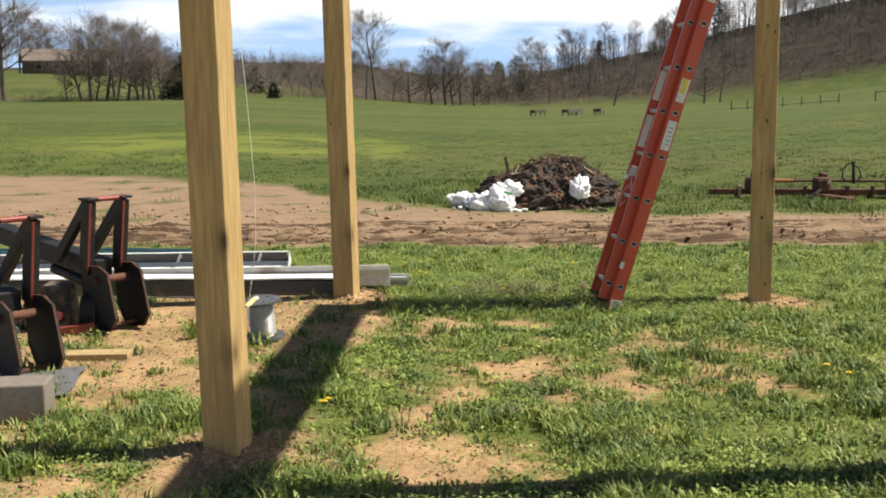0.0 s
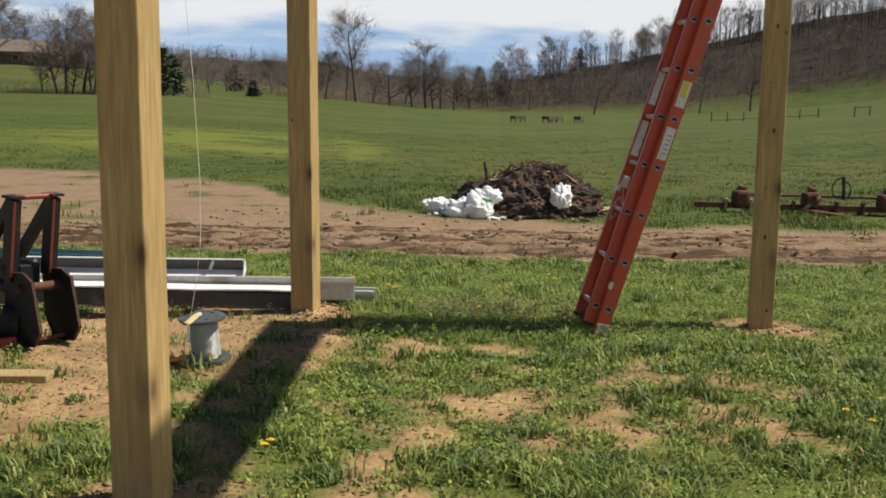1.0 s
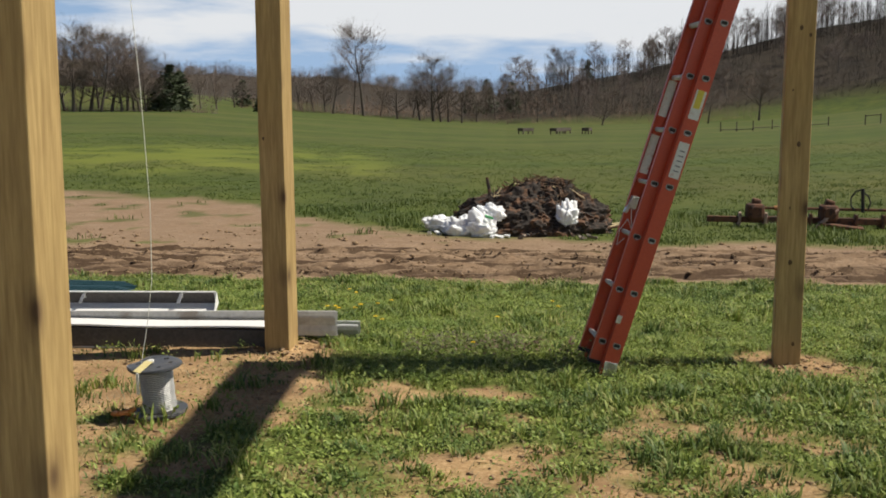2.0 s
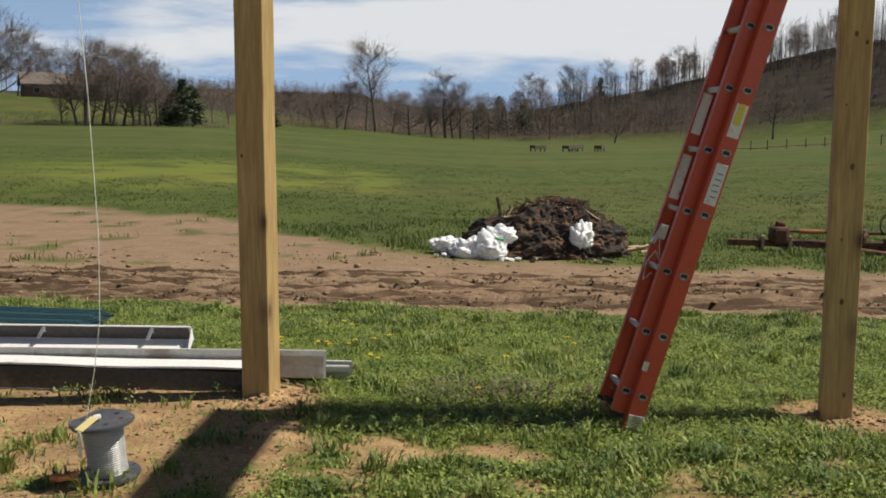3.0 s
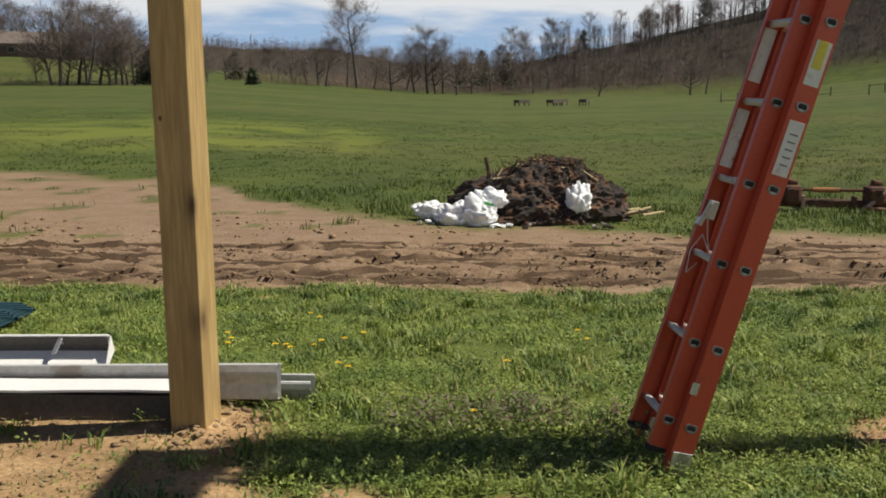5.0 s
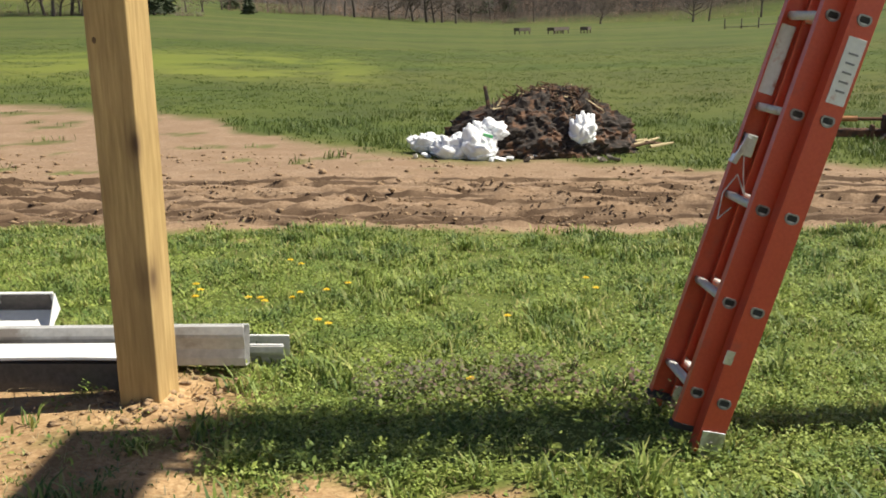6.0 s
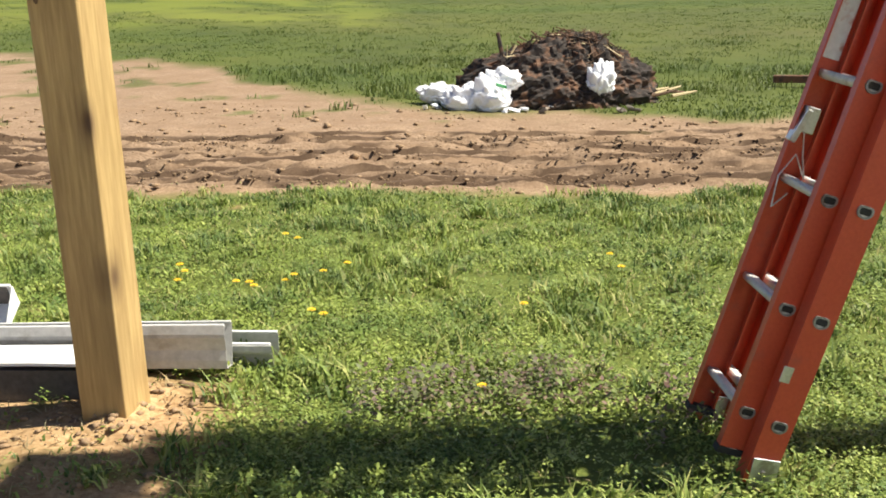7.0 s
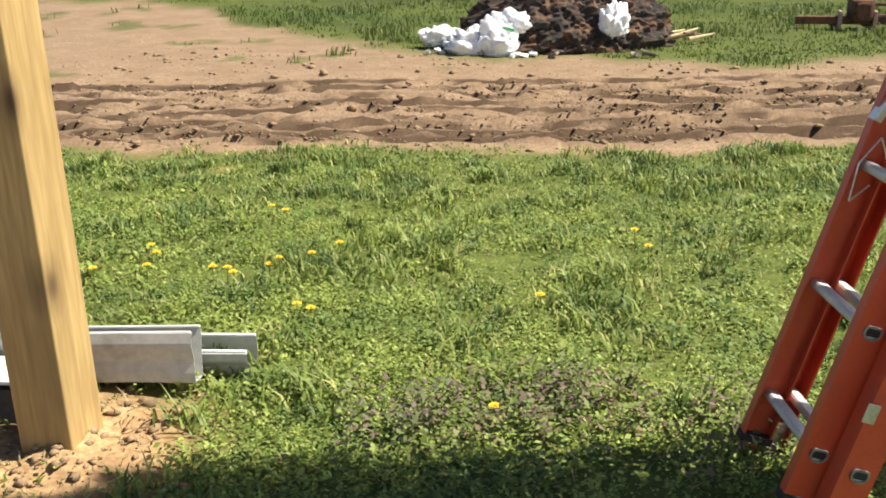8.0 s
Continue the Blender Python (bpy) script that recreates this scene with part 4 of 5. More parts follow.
# ---- burn pile ----
def mound(name, m, mat, label, w, d, h, seed, rough):
    bm = bmesh.new()
    bmesh.ops.create_icosphere(bm, subdivisions=6, radius=1.0)
    for v in bm.verts:
        c = v.co.copy()
        r = 1 + 0.16 * noise.fractal(c * 1.4 + Vector((seed, 0, 0)), 1.0, 2.0, 4) + rough * noise.fractal(c * 6 + Vector((0, seed, 0)), 0.7, 2.1, 4) + 0.5 * rough * noise.noise(c * 26)
        hgt = max(c.z, -0.05)
        peak = 1 - 0.42 * hgt * hgt
        v.co = Vector((c.x * w * r * peak + 0.26 * hgt, c.y * d * r * peak, hgt * h * r))
    return part(name, bm, mat, m, label)


def burn_pile(at):
    top = empty("burn_pile", at, "charred heap of brush, ash and rubbish on the grass", "burn pile")
    mound("charred_mound", top, M_ASH, "black and brown charred debris", 1.22, 0.92, 0.76, 3.0, 0.10)
    rnd = random.Random(4)
    for k in range(240):
        a, q = rnd.uniform(0.9 * math.pi, 2.1 * math.pi), rnd.uniform(0.05, 1.02)
        h = 0.78 * (1 - q ** 2.0)
        p = Vector((1.12 * q * math.cos(a) + 0.26 * h / 0.8, 0.84 * q * math.sin(a), h + rnd.uniform(-0.03, 0.03)))
        d = Vector((rnd.uniform(-1, 1), rnd.uniform(-0.7, 0.5), rnd.uniform(-0.2, 0.2) - 0.9 * q * math.cos(a) * rnd.choice((-1, 1)))).normalized() * rnd.uniform(0.04, 0.15)
        part("stick", rod(p - d, p + d, rnd.uniform(0.004, 0.014), rnd.uniform(0.003, 0.008), 5), rnd.choice((M_STICK, M_STICK, M_ASH, M_RUST, M_STRAW if k % 3 == 0 else M_STICK)), top)
    for k in range(14):
        a, q = rnd.uniform(math.pi, 2 * math.pi), rnd.uniform(0.4, 1.0)
        p = (1.0 * q * math.cos(a), 0.8 * q * math.sin(a), 0.80 * (1 - q ** 1.5) + 0.07)
        part("scrap", box((rnd.uniform(0.06, 0.2), rnd.uniform(0.04, 0.12), 0.012), p, (rnd.uniform(-50, 50), rnd.uniform(-40, 40), rnd.uniform(0, 180)), 0.002), rnd.choice((M_RUST, M_STICK, M_STRAW)), top)
    for k in range(9):
        p = Vector((0.85 + 0.085 * k, -0.25 + rnd.uniform(-0.2, 0.2), 0.07 + rnd.uniform(0, 0.05)))
        d = Vector((rnd.uniform(0.08, 0.24), rnd.uniform(-0.15, 0.15), rnd.uniform(-0.04, 0.03)))
        part("branch", rod(p - d, p + d, 0.022, 0.012, 7), M_STICK if k % 2 else M_STRAW, top)
    part("branch", rod((-0.55, -0.2, 0.55), (-0.60, -0.2, 0.80), 0.03, 0.022, 7), M_ASH, top)
    return top


PX, PY = 1.60, 16.45
burn_pile(pose(PX, PY, foot(PX, PY) - 0.02))


def rubbish_bag(at, w, d, h, seed, label):
    bm = bmesh.new()
    bmesh.ops.create_icosphere(bm, subdivisions=5, radius=1.0)
    for v in bm.verts:
        c = v.co.copy()
        fold = 1.1 * abs(noise.noise(c * 1.9 + Vector((seed, 1, 0)))) + 0.42 * abs(noise.noise(c * 4.5 + Vector((0, seed, 2)))) + 0.06 * abs(noise.noise(c * 11))
        r = 0.78 + 0.38 * fold
        v.co = Vector((c.x * w * r, c.y * d * r, (max(c.z, -0.75) + 0.75) / 1.75 * h * r))
    ob = new("rubbish_bag", mesh_of("rubbish_bag", bm, M_PLASTIC, True))
    ob.matrix_world = at
    return tagged(ob, label, "rubbish bag", "white bags by the burn pile")


for bx, by, bz, w, d, h, s in ((0.67, 15.62, 0, 0.30, 0.24, 0.30, 1), (0.93, 15.57, 0.0, 0.30, 0.24, 0.38, 2), (0.53, 15.72, 0, 0.20, 0.18, 0.20, 3), (1.05, 15.70, 0.22, 0.24, 0.18, 0.24, 4), (0.33, 15.95, 0.04, 0.24, 0.16, 0.24, 5), (2.14, 15.76, 0.16, 0.19, 0.16, 0.38, 6)):
    rubbish_bag(pose(bx, by, foot(bx, by) + bz - 0.02, 0, 0, s * 40), w, d, h, s * 3.1, "crumpled white plastic bag of rubbish by the pile" if s != 6 else "small crumpled white bag on the charred heap")
for k in range(16):
    rnd = random.Random(50 + k)
    x, y = rnd.uniform(0.1, 2.5), rnd.uniform(15.25, 15.6)
    bm = box((rnd.uniform(0.05, 0.16), rnd.uniform(0.04, 0.1), 0.03), bevel=0.008)
    for v in bm.verts:
        v.co += 0.03 * Vector(noise.noise_vector(v.co * 20 + Vector((k, 0, 0))))
    loose("litter_scrap", bm, M_GREEN_PLASTIC if k == 0 else (M_PLASTIC if k % 2 else M_CONCRETE), pose(x if k else 1.03, y if k else 15.30, foot(x, y) + (0.03 if k else 0.30), rnd.uniform(-20, 20), rnd.uniform(-20, 20), rnd.uniform(0, 180)),
          "bright green plastic scrap on the bags" if k == 0 else "small pale scrap of litter in the grass", "litter", "litter by the burn pile")


# ---- rusty field implement ----
def field_implement(at):
    top = empty("field_implement", at, "long low rusty field implement lying in the grass", "farm implement")
    part("main_beam", box((3.9, 0.09, 0.09), (1.75, 0, 0.16), bevel=0.008), M_RUST, top)
    part("rear_beam", box((3.0, 0.08, 0.07), (2.2, 0.45, 0.14), bevel=0.008), M_RUST, top)
    part("drive_shaft", rod((0.62, 0.02, 0.34), (3.5, 0.02, 0.34), 0.022, sides=12), M_RUST, top)
    part("shaft_guard", rod((0.95, 0.02, 0.34), (1.35, 0.02, 0.34), 0.035, sides=14), M_ORANGE_RUST, top, "faded orange shaft guard")
    for x in (0.62, 1.85, 3.15):
        bm = box((0.30, 0.30, 0.26), (x, 0, 0.28), (0, 0, 8), 0.06)
        add_rod(bm, (x, -0.16, 0.28), (x, -0.20, 0.28), 0.09, sides=18)
        add_box(bm, (0.16, 0.16, 0.10), (x + 0.02, 0, 0.43), (0, 12, 0), 0.03)
        gear = part("gearbox", bm, M_RUST, top, "rounded rusty gearbox")
        for k in range(5):
            a = k * 1.257
            part("bolt", rod((x + 0.065 * math.cos(a), -0.19, 0.28 + 0.065 * math.sin(a)), (x + 0.065 * math.cos(a), -0.215, 0.28 + 0.065 * math.sin(a)), 0.012, sides=6), M_RUST, gear)
    for x in (0.36, 0.80, 1.55, 2.3, 2.75, 3.4):
        part("bracket", box((0.05, 0.16, 0.22), (x, -0.02, 0.16), (0, 4, 0), 0.006), M_STRAW_RUST if x < 1 else M_RUST, top)
        part("cross_member", box((0.06, 0.5, 0.05), (x, 0.22, 0.10), bevel=0.005), M_RUST, top)
    part("strut", rod((1.55, -0.25, 0.04), (2.0, -0.12, 0.34), 0.03, sides=12), M_STRAW_RUST, top, "pale worn strut")
    part("skid_plate", box((0.75, 0.30, 0.05), (2.05, -0.10, 0.10), (4, 6, 0), 0.01), M_RUST, top)
    part("lever", rod((2.42, 0, 0.30), (2.40, 0, 0.66), 0.03, sides=10), M_BLACK_STEEL, top, "dark upright lever")
    bm = bmesh.new()
    pts = [(2.40, 0, 0.64), (2.30, 0.02, 0.62), (2.22, 0.02, 0.52), (2.22, 0.0, 0.40), (2.28, 0, 0.33)]
    pts2 = [(2.41, 0, 0.60), (2.50, 0, 0.55), (2.54, 0, 0.44), (2.50, 0, 0.34)]
    for chain in (pts, pts2):
        for a, b in zip(chain, chain[1:]):
            add_rod(bm, a, b, 0.013, sides=8)
    part("hydraulic_hose", bm, M_RUBBER, top, "looped black hose")
    return top


M_ORANGE_RUST = two_scale("faded_orange_paint", (0.30, 0.12, 0.04), (0.42, 0.18, 0.06), (0.16, 0.08, 0.04), 0.7, 0.1, 60, 9, 0.58, 0.3)
M_STRAW_RUST = two_scale("pale_worn_steel", (0.30, 0.20, 0.15), (0.42, 0.30, 0.23), (0.18, 0.09, 0.05), 0.7, 0.1, 60, 9, 0.6, 0.3)
IX, IY = 4.58, 17.3
field_implement(pose(IX, IY, foot(IX + 1.5, IY - 0.3) - 0.05, 0, 0, -9) @ Matrix.Diagonal((0.87, 1, 1, 1)))

# ---- fences and cattle stand-ins in the pasture ----
def land_at(az, d):
    x, y = polar(az, d)
    return x, y, foot(x, y)


def fence_run(name, a, b, posts, rails, label):
    (x0, y0), (x1, y1) = a, b
    top = empty(name, pose(x0, y0, foot(x0, y0)), label, "fence", "pasture fences")
    spots = [(x0 + (x1 - x0) * k / (posts - 1), y0 + (y1 - y0) * k / (posts - 1)) for k in range(posts)]
    pts = [Vector((x - x0, y - y0, foot(x, y) - foot(x0, y0))) for x, y in spots]
    for p in pts:
        part("post", rod(p - Vector((0, 0, 0.1)), p + Vector((0, 0, 0.95)), 0.06, 0.055, 8), M_BARK, top)
    for h in rails:
        for p, q in zip(pts, pts[1:]):
            part("rail", rod(p + Vector((0, 0, h)), q + Vector((0, 0, h)), 0.035, 0.035, 6), M_BARK, top)
    return top


def polar(az, d):
    return VALLEY_X + d * math.sin(radians(az - VALLEY_TURN)), d * math.cos(radians(az - VALLEY_TURN))


fence_run("pasture_fence", polar(15.0, 110), polar(16.6, 108), 3, (0.2,), "weathered low rail between dark fence posts in the pasture")
fence_run("pasture_fence", polar(16.6, 112), polar(20.2, 116), 5, (0.25,), "low dark rail fence along the pasture")
fence_run("pasture_fence", polar(21.9, 108), polar(22.6, 108), 2, (0.85,), "wooden brace of two posts and a rail")
fence_run("pasture_fence", polar(23.5, 100), polar(24.2, 100), 2, (0.8,), "two dark fence posts with a rail")


# trough shape added in place of what are mostly cattle
def cattle_stand_in(at, w):
    top = empty("cattle_stand_in", at, "dark wooden trough shape standing in mostly for cattle in the pasture", "trough", "feed troughs")
    bm = box((w, 0.6, 0.05), (0, 0, 0.35), bevel=0.01)
    part("floor", bm, M_BARK, top)
    for s in (-1, 1):
        part("side", box((w, 0.05, 0.28), (0, s * 0.3, 0.48), bevel=0.01), M_BARK, top)
        for x in (-w / 2 + 0.1, w / 2 - 0.1):
            part("leg", box((0.1, 0.08, 0.42), (x, s * 0.27, 0.17), bevel=0.01), M_BARK, top)
        part("end", box((0.05, 0.6, 0.28), (s * w / 2, 0, 0.48), bevel=0.01), M_BARK, top)
    return top


for az, d, w in ((5.0, 116, 1.7), (6.7, 114, 2.4), (7.0, 118, 2.2), (8.2, 115, 1.9)):
    x, y, z = land_at(az, d)
    cattle_stand_in(pose(x, y, z - 0.03, 0, 0, az * 9) @ Matrix.Diagonal((1, 1.2, 1.1, 1)), w)


# ---- trees ----
def tube(verts, faces, a, b, ra, rb, sides=4):
    d = b - a
    u = d.orthogonal().normalized()
    v = d.normalized().cross(u)
    k = len(verts)
    for p, r in ((a, ra), (b, rb)):
        for i in range(sides):
            t = 2 * math.pi * i / sides
            verts.append(p + r * (math.cos(t) * u + math.sin(t) * v))
    for i in range(sides):
        j = (i + 1) % sides
        faces.append((k + i, k + j, k + sides + j))
        faces.append((k + i, k + sides + j, k + sides + i))


def grow(rnd, wood, twigs, a, d, length, r, depth, spread_by):
    """A limb that bends, tapers and forks; the thin ends go to the crown."""
    p, n = a, (3 if depth > 0 else 1)
    for i in range(n):
        d = (d + Vector((rnd.gauss(0, 0.12), rnd.gauss(0, 0.12), 0.08))).normalized()
        q = p + d * (length / n)
        target = wood if depth > 1 else twigs
        tube(*target, p, q, r * (1 - 0.25 * i), r * (1 - 0.25 * (i + 1)) if depth > 0 else r * 0.35, 4 if depth > 1 else 3)
        if depth > 0:
            for _ in range(2):
                side = Vector((rnd.gauss(0, 1), rnd.gauss(0, 1), rnd.gauss(0.1, 0.5))).normalized()
                e = (d + side * spread_by * rnd.uniform(0.6, 1.2)).normalized()
                grow(rnd, wood, twigs, q, e, length * rnd.uniform(0.45, 0.7), max(0.016, r * (1 - 0.25 * (i + 1)) * 0.5), depth - 1, spread_by)
        p = q


def leader(rnd, wood, twigs, height, r, lean_trunk, spread_by, clear, limb):
    """The trunk, tapering to the top, with limbs that shorten upwards."""
    p, d, n = Vector((0, 0, -0.2)), Vector((lean_trunk, 0, 1)).normalized(), 9
    for i in range(n):
        t = (i + 1) / n
        d = (d + Vector((rnd.gauss(0, 0.05), rnd.gauss(0, 0.05), 0.06))).normalized()
        q = p + d * (height / n)
        tube(*wood, p, q, r * (1 - 0.9 * i / n), r * (1 - 0.9 * t), 6)
        if t > clear:
            for _ in range(3):
                a = rnd.uniform(0, 2 * math.pi)
                out = Vector((math.cos(a) * spread_by, math.sin(a) * spread_by, rnd.uniform(0.45, 1.0))).normalized()
                grow(rnd, wood, twigs, q, out, limb * (1.15 - 0.75 * t) * rnd.uniform(0.7, 1.15), max(0.03, r * (1 - 0.9 * t) * 0.55), 2, 0.75)
        p = q


def to_mesh(name, pair, material):
    return mesh_arrays(name, np.array([v[:] for v in pair[0]]), np.array(pair[1]), material)


def bare_tree(name, seed, label, lean_trunk=0.0, thick=0.2, spread_by=0.8, clear=0.3, limb=3.2):
    """A leafless tree about ten metres high: a trunk with limbs, and a crown of twigs."""
    rnd = random.Random(seed)
    wood, twigs = ([], []), ([], [])
    leader(rnd, wood, twigs, 9.0, thick, lean_trunk, spread_by, clear, limb)
    tips = list(twigs[0])
    for _ in range(2200):      # sprays of fine twigs at the ends of the limbs
        a = rnd.choice(tips) + Vector((rnd.gauss(0, 0.45), rnd.gauss(0, 0.45), rnd.gauss(-0.1, 0.35)))
        out = (Vector((a.x, a.y, 0.35 * (a.z - 4.5))).normalized() + Vector((rnd.gauss(0, 0.6), rnd.gauss(0, 0.6), rnd.gauss(0.35, 0.5)))).normalized()
        q, side = a + out * rnd.uniform(0.4, 1.1), out.orthogonal().normalized() * 0.009
        k = len(twigs[0])
        twigs[0].extend((a - side, a + side, q))
        twigs[1].append((k, k + 1, k + 2))
    top = empty(name, Matrix.Identity(4), label, "tree", "bare trees along the pasture")
    for key, pair, mat in (("trunk", wood, M_BARK), ("crown", twigs, M_TWIG)):
        new(key, to_mesh(key, pair, mat)).parent = top
    return top, max(v.z for v in twigs[0])


KINDS = [bare_tree("bare_tree", 11, "tall leafless tree with a rounded crown of fine twigs", 0.02, 0.2, 0.9, 0.3, 3.4),
         bare_tree("bare_tree", 23, "leafless tree with a broad brown crown of twigs", 0.05, 0.2, 1.2, 0.22, 3.9),
         bare_tree("bare_tree", 37, "slender leafless tree with upright limbs", -0.03, 0.16, 0.95, 0.34, 3.3),
         bare_tree("bare_tree", 41, "low spreading leafless tree with many limbs", 0.1, 0.24, 1.5, 0.15, 4.6)]
# kind, azimuth, distance, height
STANDS = [(2, -3.6, 230, 21.5), (2, -4.1, 232, 12.0), (2, -5.2, 226, 11.5), (3, -1.8, 222, 10.5), (1, 0.1, 224, 16.0), (0, 0.9, 228, 14.0), (3, 1.6, 222, 11.0), (1, 2.4, 235, 11.0), (3, 0.5, 226, 12.0), (1, -0.6, 230, 12.5),
          (3, 9.0, 212, 8.0), (3, 13.6, 205, 9.0), (2, 14.4, 212, 11.0), (0, 16.9, 215, 13.0), (2, 5.6, 236, 10.5),
          (0, -18.2, 150, 13.5), (1, -17.4, 158, 13.0), (1, -16.4, 152, 12.5), (0, -15.6, 160, 12.5), (1, -15.0, 152, 10.5), (3, -14.3, 158, 8.0), (1, -13.8, 155, 8.0), (2, -17.0, 165, 13.5), (0, -14.6, 166, 10.5),
          (0, -22.3, 160, 18.5), (1, -18.6, 156, 12.0), (3, -17.9, 152, 8.0), (1, -16.9, 149, 11.5), (3, -15.9, 151, 8.5), (1, -15.3, 157, 9.5), (3, -14.7, 150, 7.5), (1, -19.3, 160, 6.5), (3, -13.2, 160, 7.0), (1, -22.6, 250, 16.0), (2, -21.4, 250, 15.0), (0, -20.6, 255, 14.0), (1, -19.8, 250, 13.0), (3, -24.5, 180, 11.0), (2, -12.0, 180, 8.0), (3, -11.2, 190, 7.0),
          (3, -6.9, 245, 9.0), (1, -6.2, 250, 9.5), (2, -8.0, 250, 9.0), (1, -9.2, 245, 8.5), (3, -10.3, 235, 8.0), (1, 3.4, 245, 10.5), (2, 4.3, 250, 10.0), (1, -5.6, 240, 9.5), (3, -2.7, 236, 10.0), (1, -1.0, 240, 11.5)]
used = set()
for n_tree, (kind, az, d, h) in enumerate(STANDS):
    master, high = KINDS[kind]
    x, y, z = land_at(az, d)
    s = h / high
    m = pose(x, y, z - 0.1, 0, 0, 67 * n_tree) @ Matrix.Diagonal((s * 1.2, s * 1.2, s, 1))
    if kind not in used:
        used.add(kind)
        master.matrix_world = m
    else:
        other = copy_thing(master, Matrix.Identity(4))
        other.matrix_basis = m


def evergreen(at, h, w, seed, label):
    top = empty("evergreen_tree", at, label, "tree", "dark evergreens")
    part("trunk", rod((0, 0, -0.2), (0, 0, h * 0.8), 0.16, 0.04, 8), M_BARK, top)
    r = np.random.RandomState(seed)
    n = 1100
    t = r.rand(n) ** 1.3
    a, q = r.rand(n) * 6.283, np.sqrt(r.rand(n))
    rad = w * (0.12 + (1 - t) ** 0.75) * (0.45 + 1.0 * wave(a * 2, t * 7 + seed, 1.0, 2)) * q
    c = np.stack([rad * np.cos(a), rad * np.sin(a), h * (0.06 + 0.94 * t)], -1)
    tri = c[:, None, :] + r.normal(0, 0.24, (n, 3, 3)) * np.array([1.2, 1.2, 0.6]) * min(1.0, w)
    new("crown", mesh_arrays("crown", tri.reshape(-1, 3), np.arange(3 * n).reshape(-1, 3), M_EVERGREEN)).parent = top
    return top


for az, d, h, w, s in ((-13.5, 150, 6.2, 1.7, 1), (-13.0, 152, 5.2, 1.9, 2), (-14.0, 154, 4.4, 1.8, 3), (-8.95, 200, 2.8, 1.1, 4), (2.9, 262, 8.5, 2.8, 6), (2.0, 266, 7.0, 2.6, 7), (4.2, 264, 7.5, 2.6, 8), (14.2, 350, 12, 2.6, 9), (-9.9, 245, 6.0, 2.2, 10), (8.2, 352, 7, 2.2, 11)):
    x, y, z = land_at(az, d)
    evergreen(pose(x, y, z), h, w, s, "dark evergreen tree at the edge of the pasture" if h > 3 else "small round dark evergreen bush in the pasture")


# far woods on the hillside and the ridge: countless small bare trees
def far_woods(name, az0, az1, d0, d1, count, h0, h1, seed, label, twig_count=40, low=0.34, mat=None):
    r = np.random.RandomState(seed)
    az, d = np.radians(az0 - VALLEY_TURN + (az1 - az0) * r.rand(count)), d0 + (d1 - d0) * r.rand(count)
    x, y = VALLEY_X + d * np.sin(az), d * np.cos(az)
    z = land(x, y)
    h = (h0 + (h1 - h0) * r.rand(count) ** 1.5) * (0.6 + 0.8 * wave(x, y, 18.0, 1))
    n = twig_count + 2
    base = np.repeat(np.stack([x, y, z], -1), n, 0)
    hh = np.repeat(h, n)
    role = np.tile(np.arange(n), count)
    up = np.where(role < 2, 0.0, low + (0.93 - low) * r.rand(count * n) ** (1.6 if low < 0.1 else 1.0))
    out_a = r.rand(count * n) * 6.283
    reach = np.where(role < 2, 0.03, (0.07 + (0.60 if low < 0.1 else 0.30) * r.rand(count * n)) * (1.3 - 1.05 * up)) * hh
    a = base + np.stack([0 * hh, 0 * hh, up * hh - 0.2], -1)
    rise = np.where(role < 2, 0.30 if low < 0.1 else 0.95, 0.04 + 0.17 * r.rand(count * n))
    tip = a + np.stack([reach * np.cos(out_a), reach * np.sin(out_a), rise * hh], -1)
    wid = np.where(role < 2, 0.007, (0.0022 + 0.0022 * r.rand(count * n)) * (2.2 if low < 0.1 else 1.0)) * hh
    side = np.stack([np.cos(az), -np.sin(az)], -1)
    side = np.repeat(side, n, 0) * wid[:, None]
    a0, a1 = a.copy(), a.copy()
    a0[:, :2] -= side
    a1[:, :2] += side
    a1[:, 1] += 0.05
    v = np.stack([a0, a1, tip], 1).reshape(-1, 3)
    ob = new(name, mesh_arrays(name, v, np.arange(len(v)).reshape(-1, 3), mat or M_TWIG))
    return tagged(ob, label, "woods", kind="stuff")


rnd = random.Random(9)
for n_tree in range(88):
    crest = n_tree < 58
    az = rnd.uniform(3.6, 27)
    d = rnd.uniform(338, 366) if crest else rnd.uniform(262, 335)
    master, high = KINDS[rnd.choice((0, 2, 2, 1))]
    x, y, z = land_at(az, d)
    h = rnd.uniform(8, 15) if crest else rnd.uniform(6, 10)
    other = copy_thing(master, Matrix.Identity(4))
    other.matrix_basis = pose(x, y, z - 0.1, 0, 0, rnd.uniform(0, 360)) @ Matrix.Diagonal((h / high, h / high, h / high, 1))
    tagged(other, "", "", "bare trees on the hillside")
far_woods("hillside_brush", 3.5, 27, 245, 362, 5200, 1.6, 5.0, 16, "brown undergrowth covering the hillside", 24, 0.0, M_WOODS)
far_woods("crest_woods", 6, 27, 318, 364, 620, 5, 11, 21, "dense leafless brown woods along the top of the hill", 30, 0.15, M_WOODS)
far_woods("brush_woods", -10, 17, 228, 290, 1700, 1.0, 3.6, 6, "low brown brush at the foot of the hill", 26, 0.02, M_SCRUB)
far_woods("ridge_woods", -16, 6, 700, 900, 2600, 5, 9, 7, "distant leafless woods on the ridge", 18, 0.02, M_BRUSH)
far_woods("rise_woods", -26, -9, 262, 330, 170, 6, 10, 8, "leafless woods behind the house on the rise", 40)
far_woods("hedge_brush", -25, -11, 151, 168, 420, 1.0, 2.6, 9, "dark low brush under the bare trees", 18, 0.02)


